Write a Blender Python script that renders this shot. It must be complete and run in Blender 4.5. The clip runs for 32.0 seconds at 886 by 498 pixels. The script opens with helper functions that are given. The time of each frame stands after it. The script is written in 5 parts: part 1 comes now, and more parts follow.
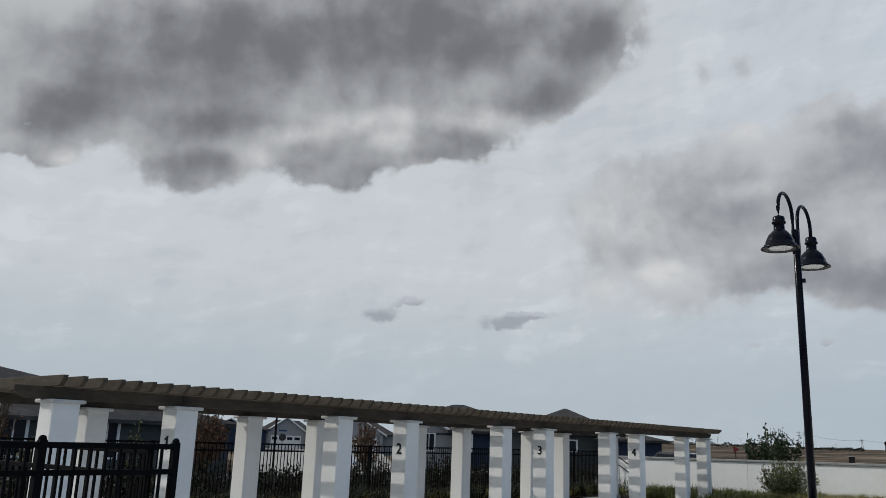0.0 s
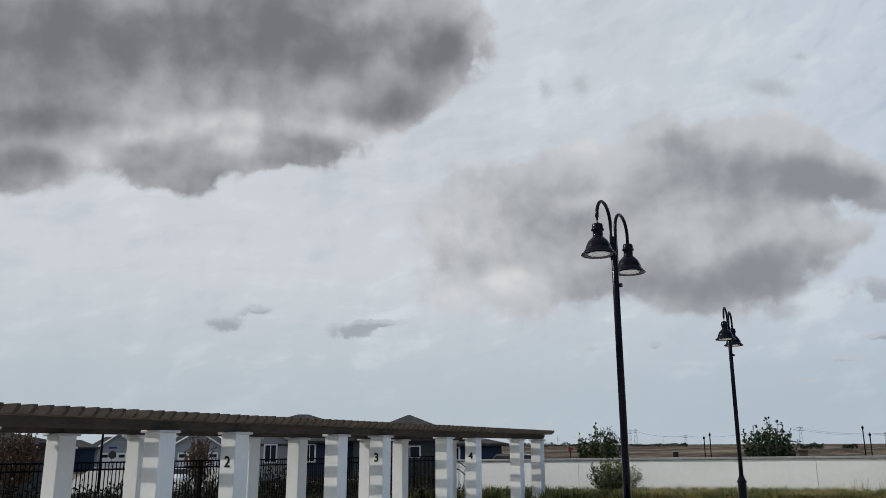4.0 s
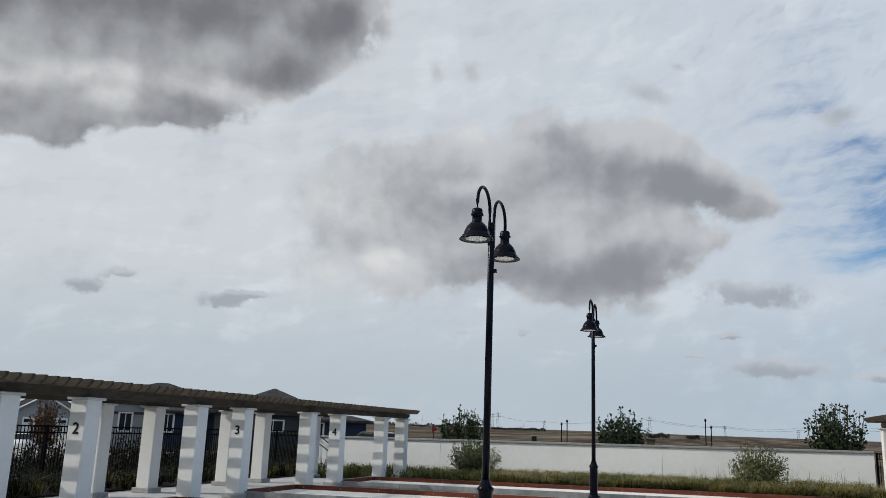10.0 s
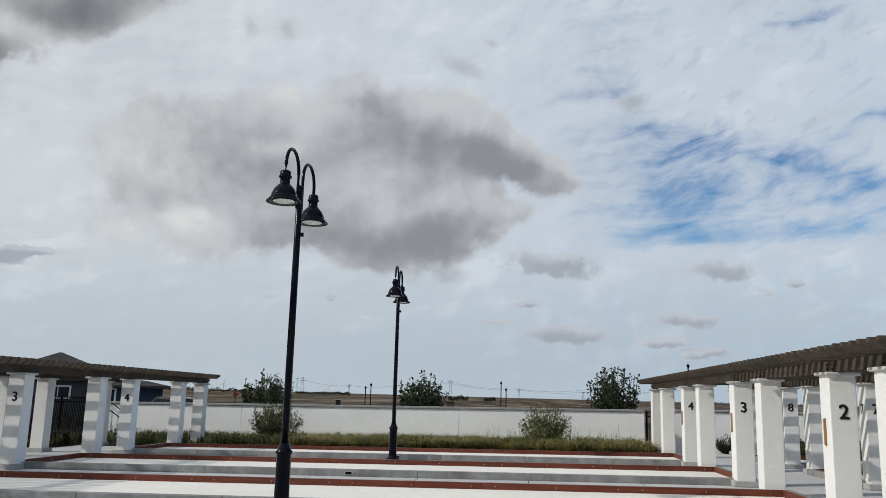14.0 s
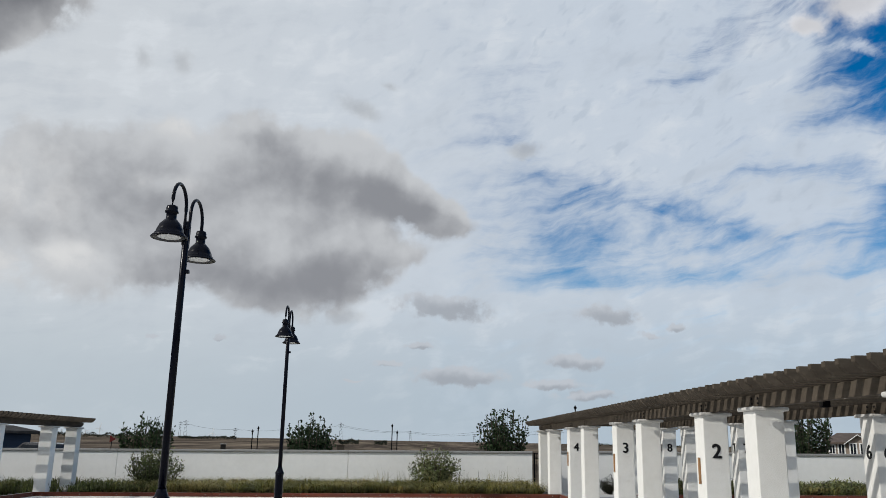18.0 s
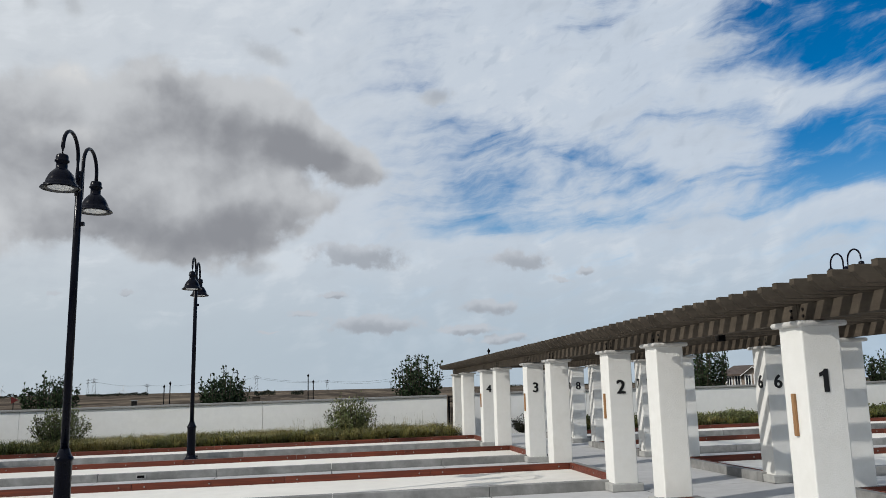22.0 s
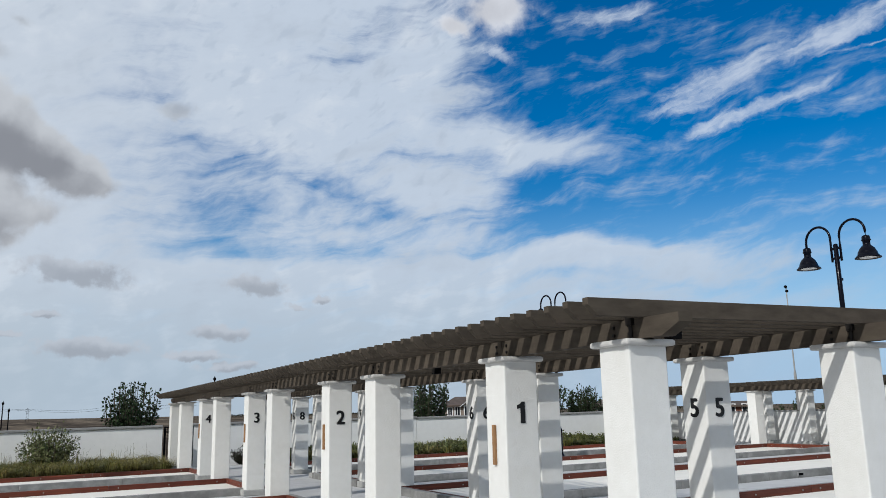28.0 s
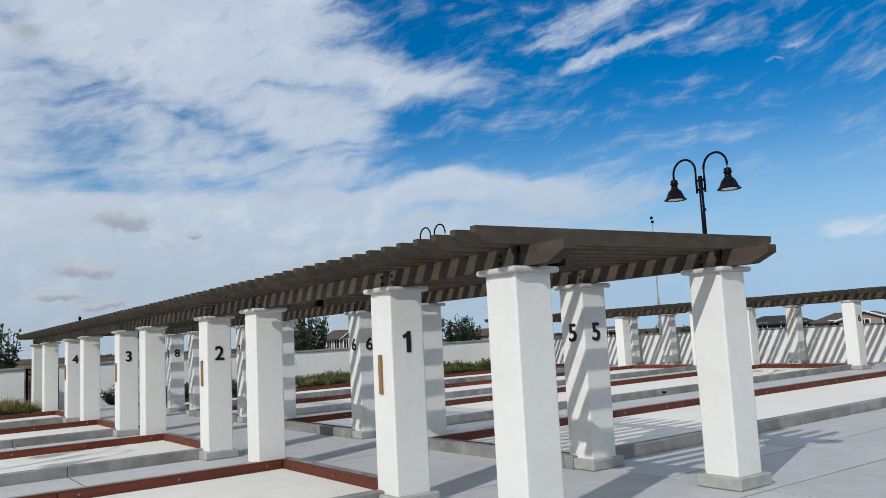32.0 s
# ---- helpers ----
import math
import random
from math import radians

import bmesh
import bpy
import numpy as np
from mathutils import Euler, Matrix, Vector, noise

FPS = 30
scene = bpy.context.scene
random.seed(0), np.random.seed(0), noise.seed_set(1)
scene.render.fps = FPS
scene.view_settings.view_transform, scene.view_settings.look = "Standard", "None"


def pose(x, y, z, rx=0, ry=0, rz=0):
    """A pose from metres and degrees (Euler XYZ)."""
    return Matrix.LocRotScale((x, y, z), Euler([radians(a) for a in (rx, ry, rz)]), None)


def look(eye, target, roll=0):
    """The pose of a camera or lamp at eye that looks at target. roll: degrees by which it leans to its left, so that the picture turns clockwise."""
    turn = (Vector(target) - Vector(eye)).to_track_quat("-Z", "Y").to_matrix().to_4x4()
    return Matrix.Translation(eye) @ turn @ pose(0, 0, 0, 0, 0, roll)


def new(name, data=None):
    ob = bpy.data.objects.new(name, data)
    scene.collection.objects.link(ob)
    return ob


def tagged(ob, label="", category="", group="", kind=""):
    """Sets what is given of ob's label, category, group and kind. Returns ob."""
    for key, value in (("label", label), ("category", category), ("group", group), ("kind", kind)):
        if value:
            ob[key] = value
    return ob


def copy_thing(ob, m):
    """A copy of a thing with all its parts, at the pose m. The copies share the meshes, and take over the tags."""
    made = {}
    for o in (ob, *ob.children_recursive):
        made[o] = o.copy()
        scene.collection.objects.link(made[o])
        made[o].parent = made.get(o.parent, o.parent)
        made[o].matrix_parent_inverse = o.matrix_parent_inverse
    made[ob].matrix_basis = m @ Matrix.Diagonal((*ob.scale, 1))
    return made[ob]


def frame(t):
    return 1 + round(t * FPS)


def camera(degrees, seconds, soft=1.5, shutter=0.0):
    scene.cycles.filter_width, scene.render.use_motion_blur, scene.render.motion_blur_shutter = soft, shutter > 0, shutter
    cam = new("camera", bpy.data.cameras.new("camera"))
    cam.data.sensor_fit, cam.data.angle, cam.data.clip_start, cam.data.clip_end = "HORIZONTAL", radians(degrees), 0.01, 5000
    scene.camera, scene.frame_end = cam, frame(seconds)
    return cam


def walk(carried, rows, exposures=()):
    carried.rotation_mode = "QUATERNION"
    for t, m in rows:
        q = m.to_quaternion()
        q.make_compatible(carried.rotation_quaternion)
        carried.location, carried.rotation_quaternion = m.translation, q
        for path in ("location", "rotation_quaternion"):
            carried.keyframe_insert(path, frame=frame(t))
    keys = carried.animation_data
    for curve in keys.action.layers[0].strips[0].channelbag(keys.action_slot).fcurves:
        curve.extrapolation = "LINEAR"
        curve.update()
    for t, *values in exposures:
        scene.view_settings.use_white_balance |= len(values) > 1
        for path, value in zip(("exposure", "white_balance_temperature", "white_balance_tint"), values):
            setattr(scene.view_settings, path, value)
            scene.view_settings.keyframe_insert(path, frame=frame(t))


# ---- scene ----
cam = camera(57.32, 32.0, soft=0.6)
PATH = [
    (0, pose(0.047, 0.037, 1.659, 103.136, -2.048, 38.571)),
    (0.5, pose(0.044, 0.048, 1.649, 102.820, -2.010, 36.703)),
    (1, pose(0.093, 0.139, 1.655, 103.180, -0.439, 35.496)),
    (1.5, pose(0.197, 0.251, 1.661, 103.830, -1.561, 36.518)),
    (2, pose(0.280, 0.237, 1.645, 103.662, 0.137, 35.076)),
    (2.5, pose(0.260, 0.248, 1.628, 104.073, -0.296, 31.392)),
    (4.5, pose(0.201, 0.350, 1.660, 103.850, -0.333, 26.796)),
    (5, pose(0.199, 0.361, 1.648, 104.182, -1.583, 24.181)),
    (5.5, pose(0.185, 0.362, 1.658, 104.310, -2.067, 22.324)),
    (6, pose(0.183, 0.369, 1.658, 103.502, -1.805, 21.792)),
    (6.5, pose(0.189, 0.362, 1.666, 103.338, -1.669, 20.445)),
    (7, pose(0.192, 0.344, 1.665, 103.292, -2.022, 19.409)),
    (7.5, pose(0.182, 0.345, 1.655, 103.775, -1.904, 19.022)),
    (8, pose(0.174, 0.349, 1.653, 103.989, -1.917, 18.024)),
    (8.5, pose(0.177, 0.356, 1.656, 103.366, -2.501, 18.024)),
    (9, pose(0.185, 0.360, 1.637, 103.551, -2.242, 19.584)),
    (9.5, pose(0.178, 0.370, 1.649, 102.802, -2.191, 19.416)),
    (10, pose(0.177, 0.404, 1.646, 102.549, -2.106, 18.851)),
    (10.5, pose(0.184, 0.409, 1.659, 102.163, -2.264, 18.257)),
    (11, pose(0.183, 0.397, 1.648, 102.092, -2.554, 18.182)),
    (11.5, pose(0.166, 0.416, 1.642, 102.231, -1.784, 17.682)),
    (12, pose(0.174, 0.394, 1.645, 102.805, -2.666, 14.159)),
    (12.5, pose(0.205, 0.437, 1.669, 101.151, -0.709, 13.567)),
    (13, pose(0.206, 0.400, 1.651, 99.272, 1.107, 20.896)),
    (13.5, pose(0.230, 0.381, 1.664, 98.534, 0.557, 15.288)),
    (14, pose(0.245, 0.349, 1.635, 100.522, -1.529, 5.370)),
    (14.5, pose(0.241, 0.391, 1.617, 99.697, -2.258, 6.563)),
    (15, pose(0.186, 0.382, 1.629, 101.019, -2.017, 4.644)),
    (15.5, pose(0.187, 0.389, 1.654, 101.547, -0.216, 3.437)),
    (17.5, pose(0.297, 0.367, 1.632, 102.652, -1.624, -0.280)),
    (18, pose(0.293, 0.322, 1.623, 103.609, -1.061, -2.139)),
    (18.5, pose(0.312, 0.335, 1.632, 102.863, -1.137, -3.174)),
    (19, pose(0.311, 0.342, 1.631, 103.922, 1.019, -7.735)),
    (19.5, pose(0.362, 0.404, 1.609, 100.889, 0.677, -8.253)),
    (20, pose(0.383, 0.383, 1.609, 101.057, 1.128, -7.484)),
    (20.5, pose(0.384, 0.384, 1.606, 100.343, 1.557, -7.871)),
    (21, pose(0.389, 0.392, 1.613, 100.213, 1.418, -7.684)),
    (21.5, pose(0.380, 0.401, 1.605, 99.768, 1.199, -7.746)),
    (22, pose(0.367, 0.386, 1.612, 99.921, 1.273, -7.882)),
    (22.5, pose(0.387, 0.386, 1.598, 99.366, 1.322, -4.974)),
    (23, pose(0.377, 0.369, 1.602, 99.768, 0.463, -10.398)),
    (23.5, pose(0.383, 0.357, 1.607, 100.224, -0.337, -12.906)),
    (24, pose(0.389, 0.349, 1.614, 101.283, -0.560, -15.076)),
    (24.5, pose(0.366, 0.328, 1.614, 100.462, -0.121, -16.199)),
    (26.5, pose(0.492, 0.416, 1.625, 97.828, 6.318, -15.583)),
    (27, pose(0.516, 0.419, 1.608, 99.820, 2.814, -19.880)),
    (27.5, pose(0.512, 0.388, 1.625, 101.929, 0.499, -24.095)),
    (28, pose(0.521, 0.389, 1.622, 101.560, 1.157, -26.533)),
    (28.5, pose(0.529, 0.402, 1.611, 101.199, 0.656, -27.744)),
    (29, pose(0.527, 0.400, 1.612, 101.556, 0.888, -29.174)),
    (29.5, pose(0.518, 0.388, 1.614, 101.406, 1.113, -29.200)),
    (30, pose(0.523, 0.395, 1.609, 100.491, 1.223, -27.357)),
    (30.5, pose(0.534, 0.421, 1.603, 100.078, 1.857, -25.659)),
    (31, pose(0.556, 0.456, 1.601, 98.964, 2.697, -28.929)),
    (31.5, pose(0.552, 0.441, 1.602, 98.439, 2.931, -29.705)),
    (32, pose(0.522, 0.543, 1.605, 96.572, 2.840, -35.014)),
]
walk(cam, PATH, exposures=[(0.0, -0.12, 6500, 10), (1.0, -0.06, 6500, 10), (2.5, -0.02, 6500, 10), (5.0, -0.06, 6500, 10), (6.0, -0.06, 6500, 10), (8.0, 0.0, 6500, 10), (18.0, 0.0, 6550, 10), (24.0, 0.0, 6500, 10), (28.0, 0.0, 6290, 10), (32.0, -0.03, 6270, 10)])

# ---- plan, in metres: x along the courts, y towards the far wall ----
XA, XB, XC = -11.44, 4.98, 24.1         # front column rows of the three pergolas
ROW = 2.69                                # to the second row of each
Y1, P, COURT, GAP = 7.72, 5.47, 3.505, 1.96
COL = 0.39
CAP_Z = 2.195                             # top of a column's cap
BEAM = (2.195, 2.36)
RAFT = (2.36, 2.505)
YS = [Y1 - GAP] + [Y1 + k * P + d for k in range(4) for d in (0.0, COURT)] + [Y1 + 4 * P]
WALL_Y, WALL_Z = 32.9, 1.455
SLOPE = 0.012                             # the whole site climbs gently towards the east
rng = random.Random(7)


def lift(x):
    """Height of the paving at x."""
    return SLOPE * (min(29.0, max(-20.0, x)) - 5.0)


# ---- sky and sun ----
SUN_EL, SUN_AZ = 33.4, -112.5             # degrees; azimuth from +y towards +x


def sky():
    w = bpy.data.worlds.new("sky")
    scene.world = w
    w.use_nodes = True
    nt = w.node_tree
    nt.nodes.clear()
    N, L = nt.nodes.new, nt.links.new

    def put(sock, v):
        if hasattr(v, "links"):
            L(v, sock)
        else:
            sock.default_value = v

    def m(op, a, b=0.0, c=0.0, clamp=False):
        n = N("ShaderNodeMath")
        n.operation, n.use_clamp = op, clamp
        for s, v in zip(n.inputs, (a, b, c)):
            put(s, v)
        return n.outputs[0]

    def ramp(v, a, b, lo=0.0, hi=1.0):
        n = N("ShaderNodeMapRange")
        n.interpolation_type = "SMOOTHSTEP"
        for s, q in zip(n.inputs[:5], (v, a, b, lo, hi)):
            put(s, q)
        return n.outputs[0]

    def mix(f, a, b):
        n = N("ShaderNodeMix")
        n.data_type = "RGBA"
        put(n.inputs[0], f)
        put(n.inputs[6], a if hasattr(a, "links") else (*a, 1))
        put(n.inputs[7], b if hasattr(b, "links") else (*b, 1))
        return n.outputs[2]

    def noise_at(at, scale, detail=8.0, rough=0.55, dist=0.0):
        xy = N("ShaderNodeCombineXYZ")
        put(xy.inputs[0], at[0]), put(xy.inputs[1], at[1])
        n = N("ShaderNodeTexNoise")
        L(xy.outputs[0], n.inputs["Vector"])
        n.inputs["Scale"].default_value, n.inputs["Detail"].default_value = scale, detail
        n.inputs["Roughness"].default_value, n.inputs["Distortion"].default_value = rough, dist
        return n.outputs[0]

    def offset(at, dx, dy):
        return m("ADD", at[0], dx), m("ADD", at[1], dy)

    way = N("ShaderNodeTexCoord").outputs["Generated"]
    sep = N("ShaderNodeSeparateXYZ")
    L(way, sep.inputs[0])
    deg = 57.29578
    az = m("MULTIPLY", m("ARCTAN2", sep.outputs[0], sep.outputs[1]), deg)
    el = m("MULTIPLY", m("ARCSINE", sep.outputs[2]), deg)
    P0 = (az, el)

    def warped(scale, amount, detail=7.0, rough=0.6):
        """The sky's angles, pushed about by noise."""
        dx = m("SUBTRACT", noise_at(P0, scale, detail, rough), 0.5)
        dy = m("SUBTRACT", noise_at(offset(P0, 137.0, 71.0), scale, detail, rough), 0.5)
        return m("MULTIPLY_ADD", dx, amount, az), m("MULTIPLY_ADD", dy, amount * 0.75, el)

    def blobs(at, rows):
        """Sum of soft humps, one for each (azimuth, height, half width, half height, tilt)."""
        total = None
        for a, e, ra, re, tilt in rows:
            c, s = math.cos(radians(tilt)), math.sin(radians(tilt))
            u = m("MULTIPLY_ADD", at[0], c / ra, m("MULTIPLY_ADD", at[1], s / ra, -(a * c + e * s) / ra))
            v = m("MULTIPLY_ADD", at[0], -s / re, m("MULTIPLY_ADD", at[1], c / re, (a * s - e * c) / re))
            d = ramp(m("SQRT", m("MULTIPLY_ADD", u, u, m("MULTIPLY", v, v))), 1.35, 0.0)
            total = d if total is None else m("ADD", total, d)
        return m("MINIMUM", total, 1.15)

    # clear sky
    ni = N("ShaderNodeTexSky")
    ni.sky_type, ni.sun_disc = "NISHITA", False
    ni.sun_elevation, ni.sun_rotation = radians(SUN_EL), radians(SUN_AZ % 360)
    ni.air_density, ni.dust_density, ni.ozone_density = 1.0, 0.4, 1.6
    st = N("ShaderNodeHueSaturation")
    L(ni.outputs[0], st.inputs["Color"])
    st.inputs["Saturation"].default_value, st.inputs["Value"].default_value = 1.62, SKY_STRENGTH
    st.inputs["Hue"].default_value = 0.505
    col = mix(m("MULTIPLY", ramp(el, 16, 2), 0.92), st.outputs[0], (0.34, 0.54, 0.77))

    near, wide, fine, tiny = warped(0.16, 5.0, 8.0, 0.52), warped(0.09, 7.0, 5.0, 0.5), warped(0.40, 2.0, 6.0), warped(0.6, 1.5, 6.0)
    drift = warped(0.11, 2.5)

    def combed(at, angle, long, scale, detail, rough, dist=0.0):
        """Noise drawn out along a slanting direction."""
        c, s = math.cos(radians(angle)), math.sin(radians(angle))
        u = m("MULTIPLY_ADD", at[0], c / long, m("MULTIPLY", at[1], s / long))
        v = m("MULTIPLY_ADD", at[0], -s, m("MULTIPLY", at[1], c))
        return m("SUBTRACT", noise_at((u, v), scale, detail, rough, dist), 0.5)

    def plain(at, scale, detail, rough):
        return m("SUBTRACT", noise_at(at, scale, detail, rough), 0.5)

    edge = plain(drift, 0.36, 10.0, 0.55)
    grain = plain(drift, 0.24, 9.0, 0.48)
    relief = m("SUBTRACT", grain, plain(offset(drift, -0.7, 0.7), 0.24, 9.0, 0.48))
    billow = plain(drift, 0.11, 5.0, 0.45)
    swell = m("SUBTRACT", billow, plain(offset(drift, -1.3, 1.5), 0.11, 5.0, 0.45))
    lump = plain(P0, 0.9, 8.0, 0.6)
    soft = plain(P0, 0.085, 4.0, 0.5)

    # a thin high sheet with ripples, torn open towards the blue side
    streak = combed(wide, 9, 5.0, 0.62, 9.0, 0.64, 0.3)
    fibre = combed(fine, 17, 5.5, 1.1, 9.0, 0.66, 0.2)
    ripple = combed(drift, 40, 2.2, 1.05, 3.0, 0.5)
    tex = m("ADD", m("MULTIPLY", streak, 2.6), m("ADD", m("MULTIPLY", ripple, 0.7), m("MULTIPLY", edge, 0.7)))
    sheet = blobs(wide, SHEET)
    cover = ramp(az, 24.0, -4.0, 0.0, 1.3)
    cover = m("MAXIMUM", cover, m("MAXIMUM", m("MULTIPLY", sheet, 1.22), m("MULTIPLY", blobs(wide, HAZE), 0.88)))
    cover = m("MAXIMUM", cover, m("MULTIPLY", ramp(az, 78, 130), 1.1))
    cover = m("MAXIMUM", cover, m("MULTIPLY", ramp(el, 36, 60), 0.75))
    low = ramp(m("ADD", el, m("MULTIPLY", ramp(az, 30, 62), 6.0)), 13.5, 8.5)
    cover = m("MAXIMUM", cover, m("MAXIMUM", m("MULTIPLY", low, ramp(az, 38, 60, 1.15, 0.45)), m("MULTIPLY", blobs(wide, LOW), 1.12)))
    cover = m("SUBTRACT", cover, m("MULTIPLY", blobs(wide, RIFTS), 0.09))
    veil = ramp(m("ADD", cover, m("MULTIPLY", tex, m("MULTIPLY", ramp(el, 3, 10, 0.30, 1.0), ramp(az, -16, 20, 0.15, 1.0)))), -0.12, 1.28)
    bright = mix(ramp(az, -45, 35), (0.625, 0.66, 0.69), (0.545, 0.62, 0.715))
    bright = mix(m("MULTIPLY", ramp(el, 13, 2), 0.85), bright, mix(ramp(az, 25, 50), mix(ramp(az, -25, 12), (0.45, 0.52, 0.575), (0.405, 0.49, 0.565)), (0.36, 0.51, 0.665)))
    patchy = m("ADD", m("MULTIPLY", soft, 1.5), m("ADD", m("MULTIPLY", tex, 0.8), m("MULTIPLY", relief, 2.0)))
    bright = mix(m("MULTIPLY", ramp(patchy, 0.0, 0.7), ramp(el, 2, 10, 0.10, 0.30)), bright, (0.42, 0.47, 0.535))
    bright = mix(m("MULTIPLY", ramp(patchy, 0.0, -0.6), ramp(el, 2, 10, 0.12, 0.60)), bright, (0.70, 0.745, 0.79))
    bright = mix(m("MULTIPLY", m("MULTIPLY", ramp(ripple, 0.06, 0.20), sheet), 0.42), bright, (0.44, 0.51, 0.60))
    col = mix(m("MULTIPLY", veil, 0.97), col, bright)

    # feathery high cloud on the blue side
    plume = blobs(fine, FEATHER)
    fe = ramp(m("MULTIPLY_ADD", m("ADD", m("MULTIPLY", fibre, 2.8), m("MULTIPLY", edge, 1.4)), ramp(plume, 0.0, 0.4), plume), 0.15, 1.50)
    col = mix(m("MULTIPLY", fe, 0.74), col, (0.66, 0.72, 0.80))

    # cumulus: bright where thin or turned to the sun, dark where deep
    def cumulus(rows, cores, lights, vec, thin, deep, col, lo, hi, k, span, lit=1.6, solid=0.97, noise_=None, base=0.55, glow=0.0, under=None):
        b = blobs(vec, rows)
        a = ramp(m("MULTIPLY_ADD", m("MULTIPLY", noise_ or edge, k), ramp(b, 0.0, 0.35), b), lo, hi)
        if under:
            b = blobs(offset(vec, *under), rows)
        d = m("ADD", m("MULTIPLY", b, base), m("ADD", m("MULTIPLY", billow, 0.9), m("MULTIPLY", grain, 0.75)))
        d = m("ADD", d, m("ADD", m("MULTIPLY", swell, lit), m("MULTIPLY", relief, lit * 0.6)))
        if cores:
            d = m("ADD", d, m("MULTIPLY", blobs(drift, cores), 0.42))
        c = None
        if lights:
            pale = blobs(drift, lights)
            d = m("SUBTRACT", d, m("MULTIPLY", pale, 0.42))
            c = mix(ramp(d, *span), mix(m("MULTIPLY", m("MULTIPLY", pale, ramp(edge, -0.15, 0.2)), glow), thin, (0.73, 0.735, 0.735)), deep)
        else:
            c = mix(ramp(d, *span), thin, deep)
        return mix(m("MULTIPLY", a, solid), col, c)

    col = cumulus(WISP, (), (), tiny, (0.50, 0.53, 0.56), (0.33, 0.35, 0.38), col, 0.10, 1.10, 1.8, (0.0, 0.9), 1.0, 0.60)
    col = cumulus(MIDDLE, MIDDLE_CORE, MIDDLE_PALE, near, (0.54, 0.562, 0.588), (0.25, 0.26, 0.286), col, 0.08, 0.54, 1.6, (-0.05, 1.25), 1.7, glow=0.8, under=(-0.9, 1.0))
    col = cumulus(SMALL, (), (), tiny, (0.505, 0.54, 0.59), (0.345, 0.375, 0.42), col, 0.06, 0.70, 2.2, (0.0, 0.85), 1.2, 0.86, lump, 0.9, under=(-0.15, 0.32))
    col = cumulus(DARK, DARK_CORE, DARK_PALE, near, (0.50, 0.515, 0.535), (0.164, 0.170, 0.190), col, 0.08, 0.50, 1.6, (-0.05, 1.30), 1.2, glow=0.8, under=(-0.4, 0.9))
    col = cumulus(WHITE, (), (), fine, (0.74, 0.755, 0.79), (0.60, 0.605, 0.63), col, 0.10, 0.9, 1.8, (0.1, 0.9), 1.4, 0.92)
    bg = N("ShaderNodeBackground")
    L(col, bg.inputs[0])
    L(bg.outputs[0], N("ShaderNodeOutputWorld").inputs[0])


SKY_STRENGTH = 0.091
# soft humps: azimuth, height, half width, half height, tilt
SHEET = [(11.0, 26.0, 20.0, 9.6, 2), (19.7, 19.6, 13.0, 5.0, -8), (33.3, 18.4, 8.0, 1.6, -8), (25.0, 24.5, 3.8, 4.0, -4), (27.0, 15.2, 4.5, 2.2, -3), (11, 33, 26, 6, 0)]
HAZE = [(15.0, 14.0, 13.0, 4.2, 0), (27, 12.5, 7, 1.6, 0)]
LOW = [(11.6, 9.4, 19.0, 2.4, 1), (33.3, 10.8, 9.0, 1.5, 1), (43, 9.9, 9, 1.5, -7), (20, 8, 26, 4, 0)]
RIFTS = [(13.0, 14.7, 6.8, 1.3, -6), (10.0, 15.4, 4.2, 0.8, 2), (10.1, 12.3, 5.0, 0.8, 8), (28.0, 11.6, 4.6, 0.6, 9), (33.5, 12.2, 6.5, 0.7, 5), (23.0, 17.2, 2.4, 0.4, -2), (24.0, 23.6, 2.2, 1.2, 20), (-63, 6.3, 8, 0.55, 0)]
FEATHER = [(31.4, 24.9, 2.0, 0.6, -24), (45.6, 21.0, 4.6, 1.5, 15), (51.7, 22.9, 6.1, 1.25, 12), (58.0, 24.1, 4.6, 1.0, 8), (49.9, 19.6, 5.5, 0.75, 12), (46.4, 18.7, 2.3, 0.7, 14), (57.0, 22.4, 3.4, 0.16, 5), (59.9, 18.0, 1.5, 0.28, 4), (58.8, 17.2, 0.8, 0.2, 0), (39.0, 26.7, 4.4, 0.7, 6), (62.5, 6.0, 4.2, 0.8, 0)]
DARK = [(-61.5, 24.6, 15.5, 4.8, 8), (-39.5, 27.6, 13.6, 4.2, 2), (-28.2, 28.0, 3.8, 3.6, -3), (-64.6, 20.2, 9.1, 2.2, 10), (-32.0, 24.2, 4.4, 2.6, 8), (-57.2, 17.9, 5.2, 2.4, 6),
        (-46.9, 18.7, 5.3, 1.7, 8), (-38.2, 20.2, 4.6, 1.5, 6), (-68.0, 17.2, 4.5, 0.9, 8), (-43.0, 22.7, 11.0, 2.5, 3), (-48, 34, 26, 6, 0), (-49, 20.6, 15, 2.6, 6), (-52, 25.5, 16, 4, 4)]
DARK_CORE = [(-64.6, 20.3, 7.0, 2.0, 10), (-58.3, 23.7, 10.0, 2.7, 8), (-36.3, 27.3, 10.7, 2.7, 1), (-29.0, 28.0, 3.4, 2.2, -2), (-32.0, 24.2, 3.8, 1.9, 8), (-56.8, 17.8, 3.4, 0.9, 6),
             (-56.0, 20.5, 4.7, 1.3, 7), (-48, 33, 24, 6, 0), (-51, 26.8, 13, 3.2, 4)]
